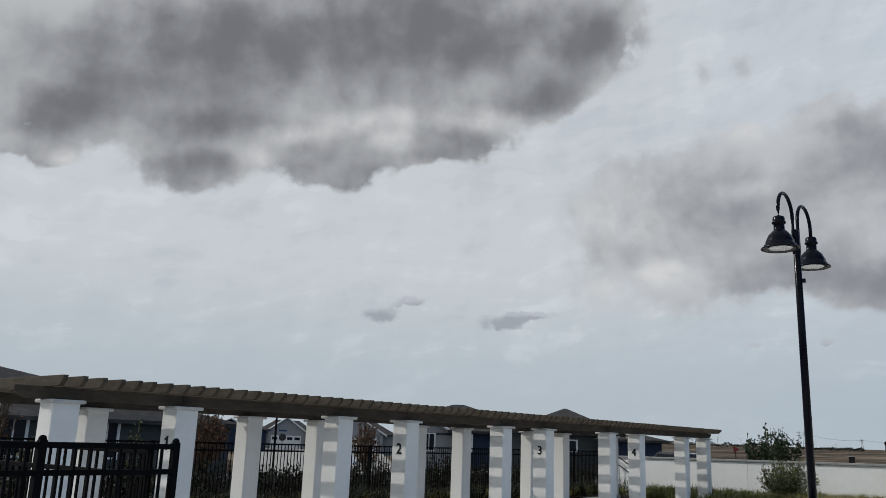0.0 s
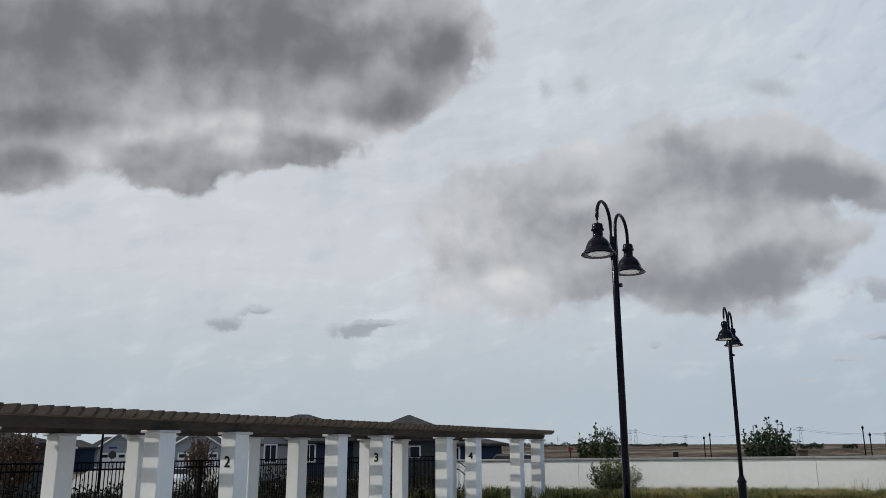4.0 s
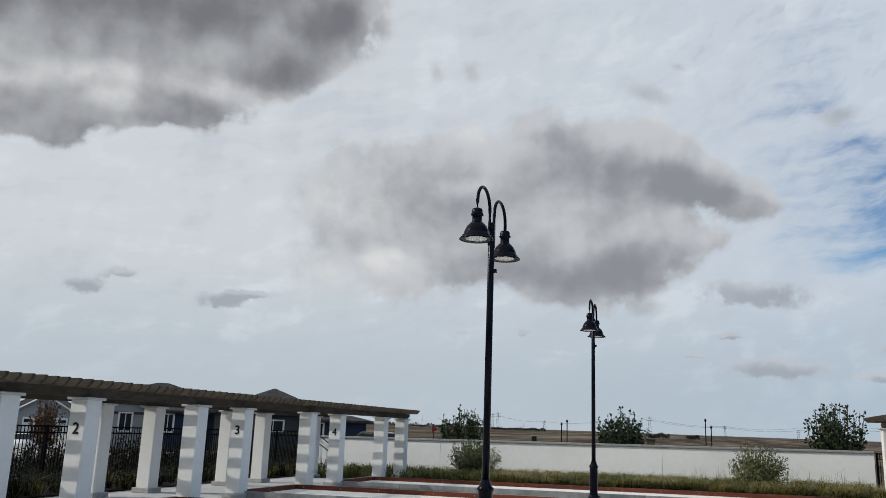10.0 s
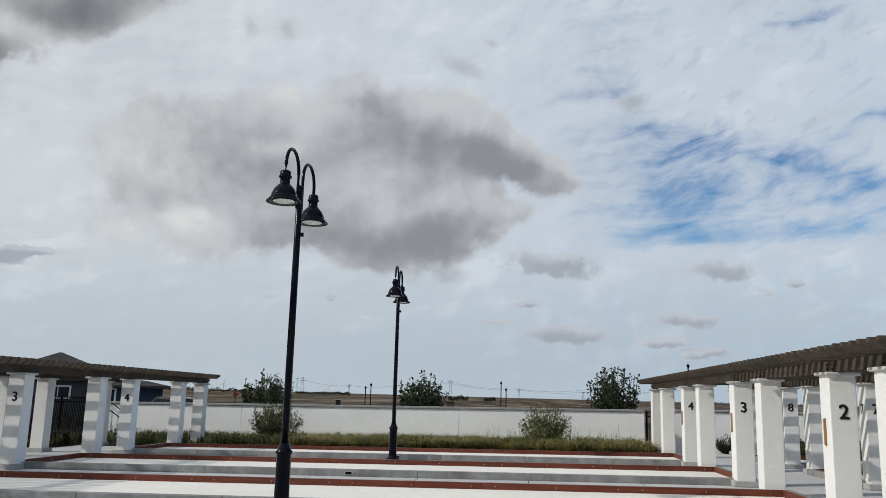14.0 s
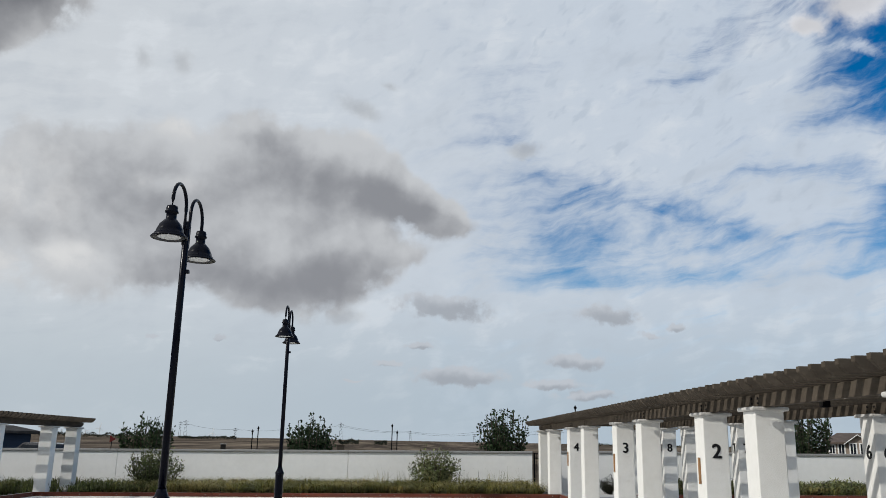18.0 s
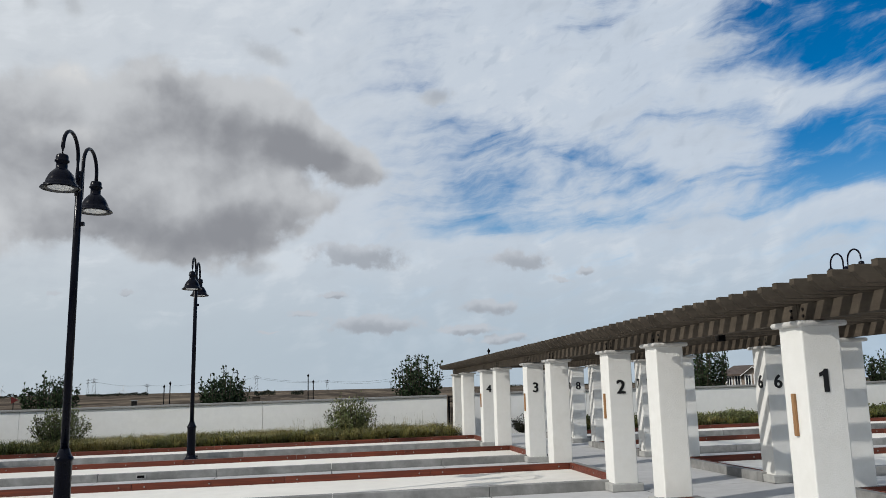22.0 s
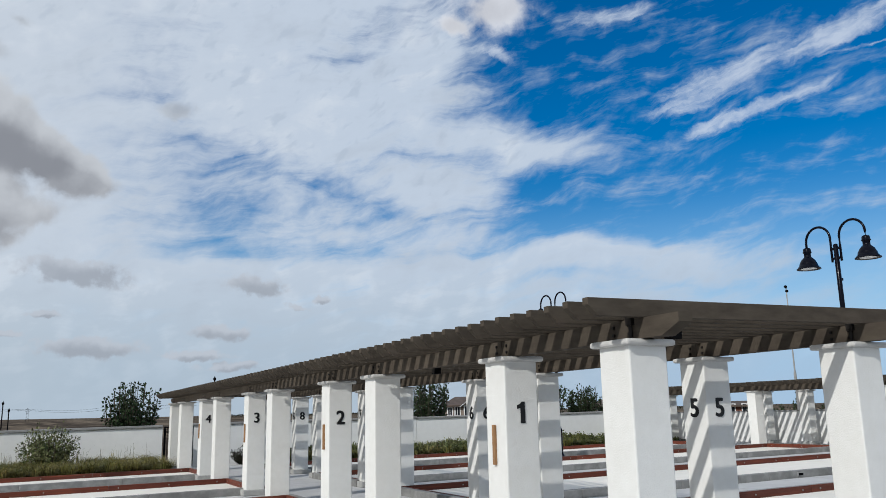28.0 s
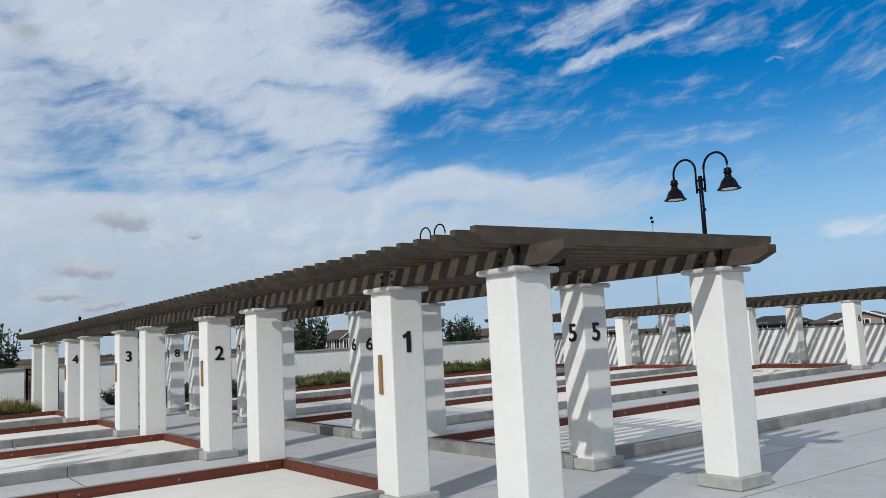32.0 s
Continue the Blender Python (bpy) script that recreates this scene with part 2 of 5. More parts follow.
DARK_PALE = [(-44.5, 21.9, 5.5, 1.0, 8), (-36.6, 22.3, 3.8, 1.0, 1), (-50.4, 20.3, 3.0, 0.8, 6), (-64.5, 16.8, 2.4, 0.7, 8), (-53.2, 18.2, 1.5, 1.5, 6), (-42.9, 20.5, 2.5, 1.0, 3)]
MIDDLE = [(-11.0, 15.5, 11, 3.6, -4), (-9.0, 19.6, 7.0, 2.6, -6), (-26.2, 15.8, 5.0, 4.0, 4), (-18.9, 18.2, 5.4, 3.3, 2), (-8.1, 18.6, 7.4, 3.4, -9), (-0.9, 16.9, 4.9, 1.9, -20), (-21.9, 12.1, 8.0, 3.5, 3), (-10.5, 11.6, 7.8, 3.0, -4), (-4.5, 12.3, 5.2, 1.9, 9), (1.2, 16.2, 2.6, 1.5, -12)]
MIDDLE_CORE = [(-1.6, 16.7, 5.8, 1.5, -18), (-7.3, 17.9, 5.2, 2.0, -11), (-10.5, 10.4, 6.7, 1.5, 1), (-15.4, 11.5, 4.5, 2.0, 1), (-7.0, 11.8, 3.5, 1.25, 10), (-10.6, 20.6, 3.7, 1.1, -1)]
MIDDLE_PALE = [(-23.1, 11.4, 2.6, 1.3, 3), (-26.5, 15.0, 4.0, 3.6, 5), (-18.0, 16.8, 2.4, 0.9, 2), (-26.5, 10.7, 2.4, 1.3, 3), (-17.0, 20.8, 2.3, 1.1, 1), (-3.3, 21.5, 2.8, 0.9, -22)]
WISP = [(-4.6, 23.2, 2.6, 0.8, -15), (-17.6, 25.0, 0.9, 1.2, 19), (-20.3, 24.8, 0.7, 1.1, 2), (-2.4, 24.8, 0.9, 0.4, -5), (-5.1, 8.6, 1.9, 0.8, 4), (7.8, 20.6, 1.6, 0.7, 3)]
SMALL = [(3.1, 4.7, 4.0, 0.8, -1), (11.3, 5.8, 2.6, 0.65, 1), (9.7, 4.2, 2.8, 0.36, 1), (12.2, 3.5, 2.5, 0.36, 1), (1.9, 9.5, 4.2, 1.0, -5), (13.7, 9.0, 2.6, 0.8, -3), (16.4, 7.5, 1.0, 0.26, 0), (18.1, 8.0, 0.8, 0.33, 0), (-1.8, 5.5, 1.1, 0.28, 2),
         (-4.2, 4.3, 0.8, 0.14, 2), (0.3, 6.8, 1.2, 0.32, 2), (-43.3, 8.3, 1.8, 0.6, 6), (-41.5, 9.3, 1.4, 0.36, 6), (-34.5, 8.1, 2.3, 0.62, 4), (-32.6, 8.6, 2.0, 0.33, 4), (-13.3, 6.9, 0.6, 0.22, 1), (-17.7, 6.7, 0.5, 0.18, 2)]
WHITE = [(31.2, 27.6, 4.0, 1.6, -4), (27.8, 26.8, 1.6, 0.7, -5)]
sky()

sun = new("sun", bpy.data.lights.new("sun", "SUN"))
sun.data.energy, sun.data.angle, sun.data.color = 2.7, radians(0.6), (1.0, 0.965, 0.90)
_a, _e = radians(SUN_AZ), radians(SUN_EL)
sun.matrix_world = look((math.sin(_a) * math.cos(_e) * 60, math.cos(_a) * math.cos(_e) * 60, math.sin(_e) * 60), (0, 0, 0))


# ---- materials ----
def material(name, base, other=None, scale=6.0, amount=0.5, rough=0.8, bump=0.0, bump_scale=60.0, stain=None, stain_scale=0.7,
             stain_amount=0.3, metal=0.0, spread=0.0, stretch=(1, 1, 1), coat=0.0, spec=0.25):
    """A surface with fine grain, wider stains, a little relief, and a slight difference from piece to piece."""
    mt = bpy.data.materials.new(name)
    mt.use_nodes = True
    nt = mt.node_tree
    N, L = nt.nodes.new, nt.links.new
    sh = nt.nodes["Principled BSDF"]
    co = N("ShaderNodeTexCoord").outputs["Object"]
    mp = N("ShaderNodeMapping")
    L(co, mp.inputs[0])
    mp.inputs["Scale"].default_value = stretch
    info = N("ShaderNodeObjectInfo")
    add = N("ShaderNodeVectorMath")
    add.operation = "MULTIPLY_ADD"
    L(info.outputs["Random"], add.inputs[0])
    add.inputs[1].default_value = (31.0, 17.0, 7.0)
    L(mp.outputs[0], add.inputs[2])
    vec = add.outputs[0]

    def noise_tex(s, detail=6.0, rgh=0.6):
        n = N("ShaderNodeTexNoise")
        L(vec, n.inputs["Vector"])
        n.inputs["Scale"].default_value, n.inputs["Detail"].default_value, n.inputs["Roughness"].default_value = s, detail, rgh
        return n.outputs[0]

    def mixed(f, a, b):
        n = N("ShaderNodeMix")
        n.data_type = "RGBA"
        L(f, n.inputs[0])
        for s, v in ((n.inputs[6], a), (n.inputs[7], b)):
            if hasattr(v, "links"):
                L(v, s)
            else:
                s.default_value = (*v, 1)
        return n.outputs[2]

    def ramp(v, a, b, lo, hi):
        n = N("ShaderNodeMapRange")
        L(v, n.inputs[0])
        for s, q in zip(n.inputs[1:5], (a, b, lo, hi)):
            s.default_value = q
        return n.outputs[0]

    other = other or tuple(c * 0.8 for c in base)
    c = mixed(ramp(noise_tex(scale), 0.3, 0.7, 0.0, amount * 2), base, other)
    if stain:
        c = mixed(ramp(noise_tex(stain_scale, 8.0, 0.65), 0.48, 0.75, 0.0, stain_amount * 2), c, stain)
    if spread:
        hsv = N("ShaderNodeHueSaturation")
        L(c, hsv.inputs["Color"])
        L(ramp(info.outputs["Random"], 0.0, 1.0, 1 - spread, 1 + spread), hsv.inputs["Value"])
        c = hsv.outputs[0]
    L(c, sh.inputs["Base Color"])
    sh.inputs["Metallic"].default_value = metal
    sh.inputs["Specular IOR Level"].default_value = spec
    sh.inputs["Coat Weight"].default_value = coat
    L(ramp(noise_tex(scale * 2.3), 0.3, 0.7, max(0.02, rough - 0.1), min(1.0, rough + 0.1)), sh.inputs["Roughness"])
    if bump:
        bp = N("ShaderNodeBump")
        bp.inputs["Strength"].default_value, bp.inputs["Distance"].default_value = bump, 0.02
        L(noise_tex(bump_scale, 4.0, 0.7), bp.inputs["Height"])
        L(bp.outputs[0], sh.inputs["Normal"])
    return mt


CAPM = material("weathered_cap_stucco", (0.60, 0.59, 0.565), (0.50, 0.49, 0.47), 7, 0.5, 0.9, 0.5, 40, (0.36, 0.35, 0.33), 2.2, 0.35, spread=0.04)
STUCCO = material("white_stucco", (0.775, 0.77, 0.742), (0.73, 0.725, 0.692), 9, 0.4, 0.9, 0.32, 75, (0.62, 0.60, 0.55), 1.1, 0.14, spread=0.02, spec=0.2)
WALLW = material("wall_stucco", (0.81, 0.81, 0.795), (0.76, 0.76, 0.745), 5, 0.4, 0.9, 0.3, 50, (0.64, 0.635, 0.61), 0.35, 0.2, spec=0.2)
# darker than the coping itself: the shade on its front face is in the colour
COPING = material("wall_coping", (0.30, 0.30, 0.295), (0.23, 0.23, 0.225), 5, 0.5, 0.85, 0.2, 40, (0.38, 0.38, 0.37), 0.8, 0.25)
CONC = material("grey_concrete", (0.50, 0.50, 0.50), (0.44, 0.44, 0.445), 4, 0.5, 0.85, 0.15, 70, (0.35, 0.35, 0.345), 0.55, 0.34, spread=0.045, spec=0.2)
CURB = material("weathered_curb_concrete", (0.31, 0.31, 0.30), (0.21, 0.21, 0.205), 3.5, 0.7, 0.9, 0.35, 45, (0.12, 0.12, 0.115), 1.3, 0.5)
JOINT = material("dark_joint_sand", (0.06, 0.058, 0.055), (0.035, 0.034, 0.032), 20, 0.6, 0.95, spec=0.05)
PLINTH = material("plinth_concrete", (0.42, 0.42, 0.40), (0.33, 0.33, 0.32), 7, 0.6, 0.9, 0.35, 45, (0.24, 0.24, 0.23), 2.5, 0.3)
COURTM = material("court_surface", (0.80, 0.77, 0.71), (0.74, 0.71, 0.655), 3, 0.5, 0.95, 0.35, 90, (0.58, 0.55, 0.495), 0.28, 0.25, spec=0.15)
REDWOOD = material("redwood_stained_plank", (0.175, 0.040, 0.019), (0.10, 0.026, 0.015), 3.0, 0.8, 0.6, 0.25, 20, (0.08, 0.035, 0.028), 1.0, 0.3, spread=0.16, stretch=(0.35, 3, 6))
TIMBER = material("brown_painted_timber", (0.090, 0.075, 0.058), (0.058, 0.048, 0.038), 5, 0.6, 0.8, 0.12, 60, (0.125, 0.10, 0.08), 1.6, 0.2, spec=0.06, spread=0.07, stretch=(0.6, 0.6, 2))
IRON = material("black_painted_iron", (0.004, 0.004, 0.0045), (0.006, 0.006, 0.007), 12, 0.5, 0.7, 0.0, spec=0.03)
LAMPB = material("gloss_blue_black_enamel", (0.0015, 0.002, 0.006), (0.003, 0.0035, 0.009), 10, 0.3, 0.22, 0.0, spec=0.11)
STEEL = material("galvanised_bolt", (0.34, 0.33, 0.32), (0.22, 0.21, 0.20), 20, 0.6, 0.45, metal=0.8)
DARKST = material("dark_bracket_steel", (0.03, 0.027, 0.025), None, 15, 0.5, 0.5, metal=0.6)
DIGIT = material("black_number", (0.012, 0.012, 0.013), None, 20, 0.4, 0.5)
SLAT = material("tan_wood_strip", (0.34, 0.19, 0.09), (0.24, 0.13, 0.06), 8, 0.7, 0.7, 0.2, 40, stretch=(6, 6, 0.6))
SOIL = material("bark_mulch", (0.042, 0.028, 0.020), (0.016, 0.012, 0.009), 18, 0.9, 0.95, 0.8, 40)
FIELD = material("dry_field", (0.195, 0.155, 0.118), (0.060, 0.050, 0.042), 0.016, 1.0, 0.97, 0.0, 1, (0.29, 0.235, 0.175), 0.005, 0.5, stretch=(8, 1, 1), spec=0.0)
SHING = material("grey_shingles", (0.065, 0.063, 0.063), (0.038, 0.037, 0.038), 1.6, 0.8, 0.9, 0.3, 9, spread=0.1, spec=0.1)
LENS = material("frosted_lamp_lens", (0.74, 0.75, 0.74), (0.66, 0.67, 0.66), 12, 0.4, 0.35)


def leaf_material(name, a, b, c, lo=0.6, hi=1.45):
    mt = material(name, a, b, 2.0, 0.9, 0.6, 0, 1, c, 0.9, 0.35, spread=0.1, spec=0.12)
    nt = mt.node_tree
    sh = nt.nodes["Principled BSDF"]
    geo = nt.nodes.new("ShaderNodeNewGeometry")
    hsv = nt.nodes.new("ShaderNodeHueSaturation")
    rng_ = nt.nodes.new("ShaderNodeMapRange")
    src = sh.inputs["Base Color"].links[0].from_socket
    nt.links.new(geo.outputs["Random Per Island"], rng_.inputs[0])
    rng_.inputs[3].default_value, rng_.inputs[4].default_value = lo, hi
    nt.links.new(src, hsv.inputs["Color"])
    nt.links.new(rng_.outputs[0], hsv.inputs["Value"])
    nt.links.new(hsv.outputs[0], sh.inputs["Base Color"])
    return mt


LEAF = leaf_material("tree_leaf", (0.017, 0.032, 0.015), (0.028, 0.047, 0.020), (0.045, 0.055, 0.026), 0.45, 1.5)
BUSHL = leaf_material("shrub_leaf", (0.155, 0.165, 0.078), (0.095, 0.115, 0.048), (0.24, 0.215, 0.11), 0.3, 1.8)
GRASS = leaf_material("dry_tuft_grass", (0.20, 0.165, 0.05), (0.085, 0.09, 0.026), (0.42, 0.32, 0.15), 0.22, 2.1)
HEDGE = leaf_material("low_green_planting", (0.055, 0.076, 0.024), (0.09, 0.105, 0.034), (0.19, 0.16, 0.07), 0.35, 1.7)
# near-black leaves with paler flecks: backlit shade and bright leaf edges as colour
DUSK = leaf_material("shaded_shrub_leaf", (0.006, 0.009, 0.005), (0.012, 0.016, 0.008), (0.055, 0.052, 0.032), 0.3, 1.8)
RUST = leaf_material("autumn_leaf", (0.17, 0.070, 0.032), (0.11, 0.058, 0.03), (0.07, 0.06, 0.03), 0.4, 1.8)
BARK = material("tree_bark", (0.10, 0.08, 0.06), (0.055, 0.045, 0.035), 12, 0.8, 0.9, 0.5, 30)


# ---- building blocks ----
def link(name, bm, mt, parent=None, label="", smooth=False, where=None):
    me = bpy.data.meshes.new(name)
    bm.to_mesh(me)
    bm.free()
    me.materials.append(mt)
    if smooth:
        for p in me.polygons:
            p.use_smooth = True
    ob = new(name, me)
    if parent:
        ob.parent = parent
    if where:
        ob.matrix_basis = where
    if label:
        ob["label"] = label
    return ob


def part(name, bm, mt, parent, label="", smooth=False, where=None):
    return link(name, bm, mt, parent, label, smooth, where)


def thing(name, label, category, group="", where=None, kind=""):
    ob = new(name)
    ob.empty_display_size = 0.2
    if where:
        ob.matrix_basis = where
    return tagged(ob, label, category, group, kind)


def share(name, me, parent, where):
    ob = new(name, me)
    ob.parent = parent
    ob.matrix_basis = where
    return ob


def box(x0, x1, y0, y1, z0, z1, bevel=0.0, seg=1, bm=None):
    own = bm is None
    bm = bm or bmesh.new()
    r = bmesh.ops.create_cube(bm, size=1.0)
    bmesh.ops.transform(bm, verts=r["verts"], matrix=Matrix.Translation(((x0 + x1) / 2, (y0 + y1) / 2, (z0 + z1) / 2)) @ Matrix.Diagonal((x1 - x0, y1 - y0, z1 - z0, 1)))
    if bevel and own:
        bmesh.ops.bevel(bm, geom=bm.edges[:], offset=bevel, segments=seg, affect="EDGES", profile=0.5)
    return bm


def rod(bm, a, b, r0, r1=None, n=8):
    a, b = Vector(a), Vector(b)
    d = b - a
    m = Matrix.Translation((a + b) / 2) @ d.to_track_quat("Z", "Y").to_matrix().to_4x4()
    bmesh.ops.create_cone(bm, cap_ends=True, segments=n, radius1=r0, radius2=r0 if r1 is None else r1, depth=d.length, matrix=m)
    return bm


def lathe(profile, n=28, bm=None):
    """A turned shape from (radius, height) pairs."""
    bm = bm or bmesh.new()
    rings = []
    for r, z in profile:
        rings.append([bm.verts.new((r * math.cos(2 * math.pi * i / n), r * math.sin(2 * math.pi * i / n), z)) for i in range(n)])
    for p, q in zip(rings, rings[1:]):
        for i in range(n):
            bm.faces.new((p[i], p[(i + 1) % n], q[(i + 1) % n], q[i]))
    bm.faces.new(rings[0][::-1])
    bm.faces.new(rings[-1])
    return bm


def tube(points, r, n=10, bm=None):
    bm = bm or bmesh.new()
    pts = [Vector(p) for p in points]
    rings = []
    for i, p in enumerate(pts):
        d = (pts[min(i + 1, len(pts) - 1)] - pts[max(i - 1, 0)]).normalized()
        q = d.to_track_quat("Z", "X").to_matrix()
        rings.append([bm.verts.new(p + q @ Vector((r * math.cos(2 * math.pi * k / n), r * math.sin(2 * math.pi * k / n), 0))) for k in range(n)])
    for a, b in zip(rings, rings[1:]):
        for k in range(n):
            bm.faces.new((a[k], a[(k + 1) % n], b[(k + 1) % n], b[k]))
    bm.faces.new(rings[0][::-1])
    bm.faces.new(rings[-1])
    return bm


def prism(outline, x0, x1):
    """An outline in (y, z) drawn out along x."""
    bm = bmesh.new()
    a = [bm.verts.new((x0, y, z)) for y, z in outline]
    b = [bm.verts.new((x1, y, z)) for y, z in outline]
    n = len(a)
    for i in range(n):
        bm.faces.new((a[i], a[(i + 1) % n], b[(i + 1) % n], b[i]))
    bm.faces.new(a[::-1])
    bm.faces.new(b)
    bmesh.ops.recalc_face_normals(bm, faces=bm.faces[:])
    return bm


def turn(bm, m):
    bmesh.ops.transform(bm, verts=bm.verts[:], matrix=m)
    return bm


def raised(bm):
    for v in bm.verts:
        v.co.z += lift(v.co.x)
    return bm


def quads(name, verts, mt, parent=None, label=""):
    """Many loose quads in one mesh, from an array of shape (n, 4, 3)."""
    v = np.asarray(verts, dtype=float)
    n = len(v)
    me = bpy.data.meshes.new(name)
    me.from_pydata(v.reshape(-1, 3).tolist(), [], np.arange(n * 4).reshape(n, 4).tolist())
    me.materials.append(mt)
    ob = new(name, me)
    if parent:
        ob.parent = parent
    if label:
        ob["label"] = label
    return ob


# ---- ground ----
def ground():
    rs = [0, 14, 30, 45, 60, 80, 110, 160, 240, 400, 700, 1200, 2200, 4200]
    n = 72
    bm = bmesh.new()

    def h(r):
        return -0.50 - 0.10 * min(1, max(0, (r - 30) / 30)) + 0.0066 * max(0, r - 150) * (1 - 0.25 * min(1, r / 4000))

    rings = [[bm.verts.new((r * math.cos(2 * math.pi * i / n), 14 + r * math.sin(2 * math.pi * i / n), h(r))) for i in range(n)] for r in rs[1:]]
    c = bm.verts.new((0, 14, h(0)))
    for i in range(n):
        bm.faces.new((c, rings[0][i], rings[0][(i + 1) % n]))
    for p, q in zip(rings, rings[1:]):
        for i in range(n):
            bm.faces.new((p[i], q[i], q[(i + 1) % n], p[(i + 1) % n]))
    return tagged(link("ground", bm, FIELD, smooth=True), "dry brown farmland reaching flat to the horizon", "field", kind="structure")


ground()


# ---- columns ----
def number_mesh(text, size):
    """Bold figures: the same outline laid down a few times, slightly shifted."""
    cu = bpy.data.curves.new("number", "FONT")
    cu.body, cu.size, cu.extrude = text, size, 0.004
    cu.align_x, cu.align_y = "CENTER", "CENTER"
    ob = new("number", cu)
    bpy.context.view_layer.update()
    src = bpy.data.meshes.new_from_object(ob.evaluated_get(bpy.context.evaluated_depsgraph_get()))
    bpy.data.objects.remove(ob)
    bm = bmesh.new()
    for k, (dx, dy) in enumerate(((-0.009, 0), (0.009, 0), (-0.005, 0.006), (0.005, -0.006), (0, 0))):
        m0 = len(bm.verts)
        bm.from_mesh(src)
        bm.verts.ensure_lookup_table()
        for v in bm.verts[m0:]:
            v.co.x, v.co.y, v.co.z = v.co.x + dx, v.co.y + dy, v.co.z + 0.0004 * k
    me = bpy.data.meshes.new("number")
    bm.to_mesh(me)
    bm.free()
    me.materials.append(DIGIT)
    return me


DIGITS = {k: number_mesh(str(k), 0.30) for k in range(2, 9)}


def one_mesh(h):
    """A bold figure one with a slanting flag."""
    out = [(0.15, 0.5), (0.15, -0.5), (-0.09, -0.5), (-0.09, 0.22), (-0.27, 0.16), (-0.27, 0.33), (-0.10, 0.40), (-0.02, 0.5)]
    bm = bmesh.new()
    lo = [bm.verts.new((x * h, y * h, -0.004)) for x, y in out]
    hi = [bm.verts.new((x * h, y * h, 0.004)) for x, y in out]
    for i in range(len(out)):
        bm.faces.new((lo[i], lo[(i + 1) % len(out)], hi[(i + 1) % len(out)], hi[i]))
    bm.faces.new(lo[::-1])
    bm.faces.new(hi)
    bmesh.ops.recalc_face_normals(bm, faces=bm.faces[:])
    me = bpy.data.meshes.new("number")
    bm.to_mesh(me)
    bm.free()
    me.materials.append(DIGIT)
    return me


DIGITS[1] = one_mesh(0.215)


def column_master():
    c = thing("column", "square white stucco column with a rounded cap", "column", "columns of the pergolas")
    h = COL / 2
    bm = box(-h, h, -h, h, 0.0, 2.15, 0.014, 2)
    part("shaft", bm, STUCCO, c)
    bm = box(-0.262, 0.262, -0.262, 0.262, 0.0, 0.125, 0.012, 1)
    part("plinth", bm, PLINTH, c, "grey concrete plinth")
    bm = box(-0.255, 0.255, -0.255, 0.255, 2.140, 2.193, 0.024, 3)
    part("cap", bm, CAPM, c, smooth=False)
    bm = box(-0.12, 0.12, -0.15, 0.15, 2.190, 2.1965, 0.002)
    part("bearing_plate", bm, DARKST, c, "dark steel bearing plate")
    return c


MASTER = column_master()
FACE_Y = Matrix.Translation((0, -COL / 2 - 0.003, 1.63)) @ pose(0, 0, 0, 90, 0, 0)
FACE_X = Matrix.Translation((-COL / 2 - 0.003, 0, 1.63)) @ pose(0, 0, 0, 90, 0, -90)
FIRST = [True]


def column(x, y, z, tall):
    where = pose(x, y, z) @ Matrix.Diagonal((1, 1, tall, 1))
    if FIRST[0]:
        c, FIRST[0] = MASTER, False
        c.matrix_basis = where
    else:
        c = copy_thing(BARE, where)
    return c


def dress(c, digit=0, faces="y", strip=False):
    if digit:
        c["label"] = "square white stucco column with a black number %d and a rounded cap" % digit
        for f in faces:
            share("number", DIGITS[digit], c, Matrix.Translation((0, 0, -0.03 if digit in (2, 5, 6) else 0.0)) @ (FACE_Y if f == "y" else FACE_X))["label"] = "black number %d" % digit
    if strip:
        bm = box(-COL / 2 - 0.03, -COL / 2, -0.005, 0.042, 1.115, 1.51, 0.004)
        part("wood_strip", bm, SLAT, c, "tan wooden strip")


BARE = MASTER
LOWER = 0.92                              # the far eastern pergola is a little lower
placed = []
for xr, kind_ in ((XA, "front"), (XA - ROW, "plain"), (XB, "west"), (XB + ROW, "east"), (XC, "front_c"), (XC + ROW, "plain")):
    for i, y in enumerate(YS):
        placed.append((column(xr, y, lift(xr), LOWER if xr > 20 else 1.0), i, kind_))
for c, i, kind_ in placed:
    k = (i + 1) // 2 if i % 2 == 1 and i < 9 else 0
    if not k:
        continue
    if kind_ == "front":
        dress(c, k)
    elif kind_ == "west":
        dress(c, k, "y", True)
    elif kind_ == "east":
        dress(c, k + 4, "xy")
    elif kind_ == "front_c":
        dress(c, k + 4)


# ---- pergolas ----
BOLT = bmesh.new()
bmesh.ops.create_cone(BOLT, cap_ends=True, segments=8, radius1=0.017, radius2=0.013, depth=0.02)
_me = bpy.data.meshes.new("bolt")
BOLT.to_mesh(_me)
BOLT.free()
_me.materials.append(DARKST)
BOLT = _me
OVER = 0.62


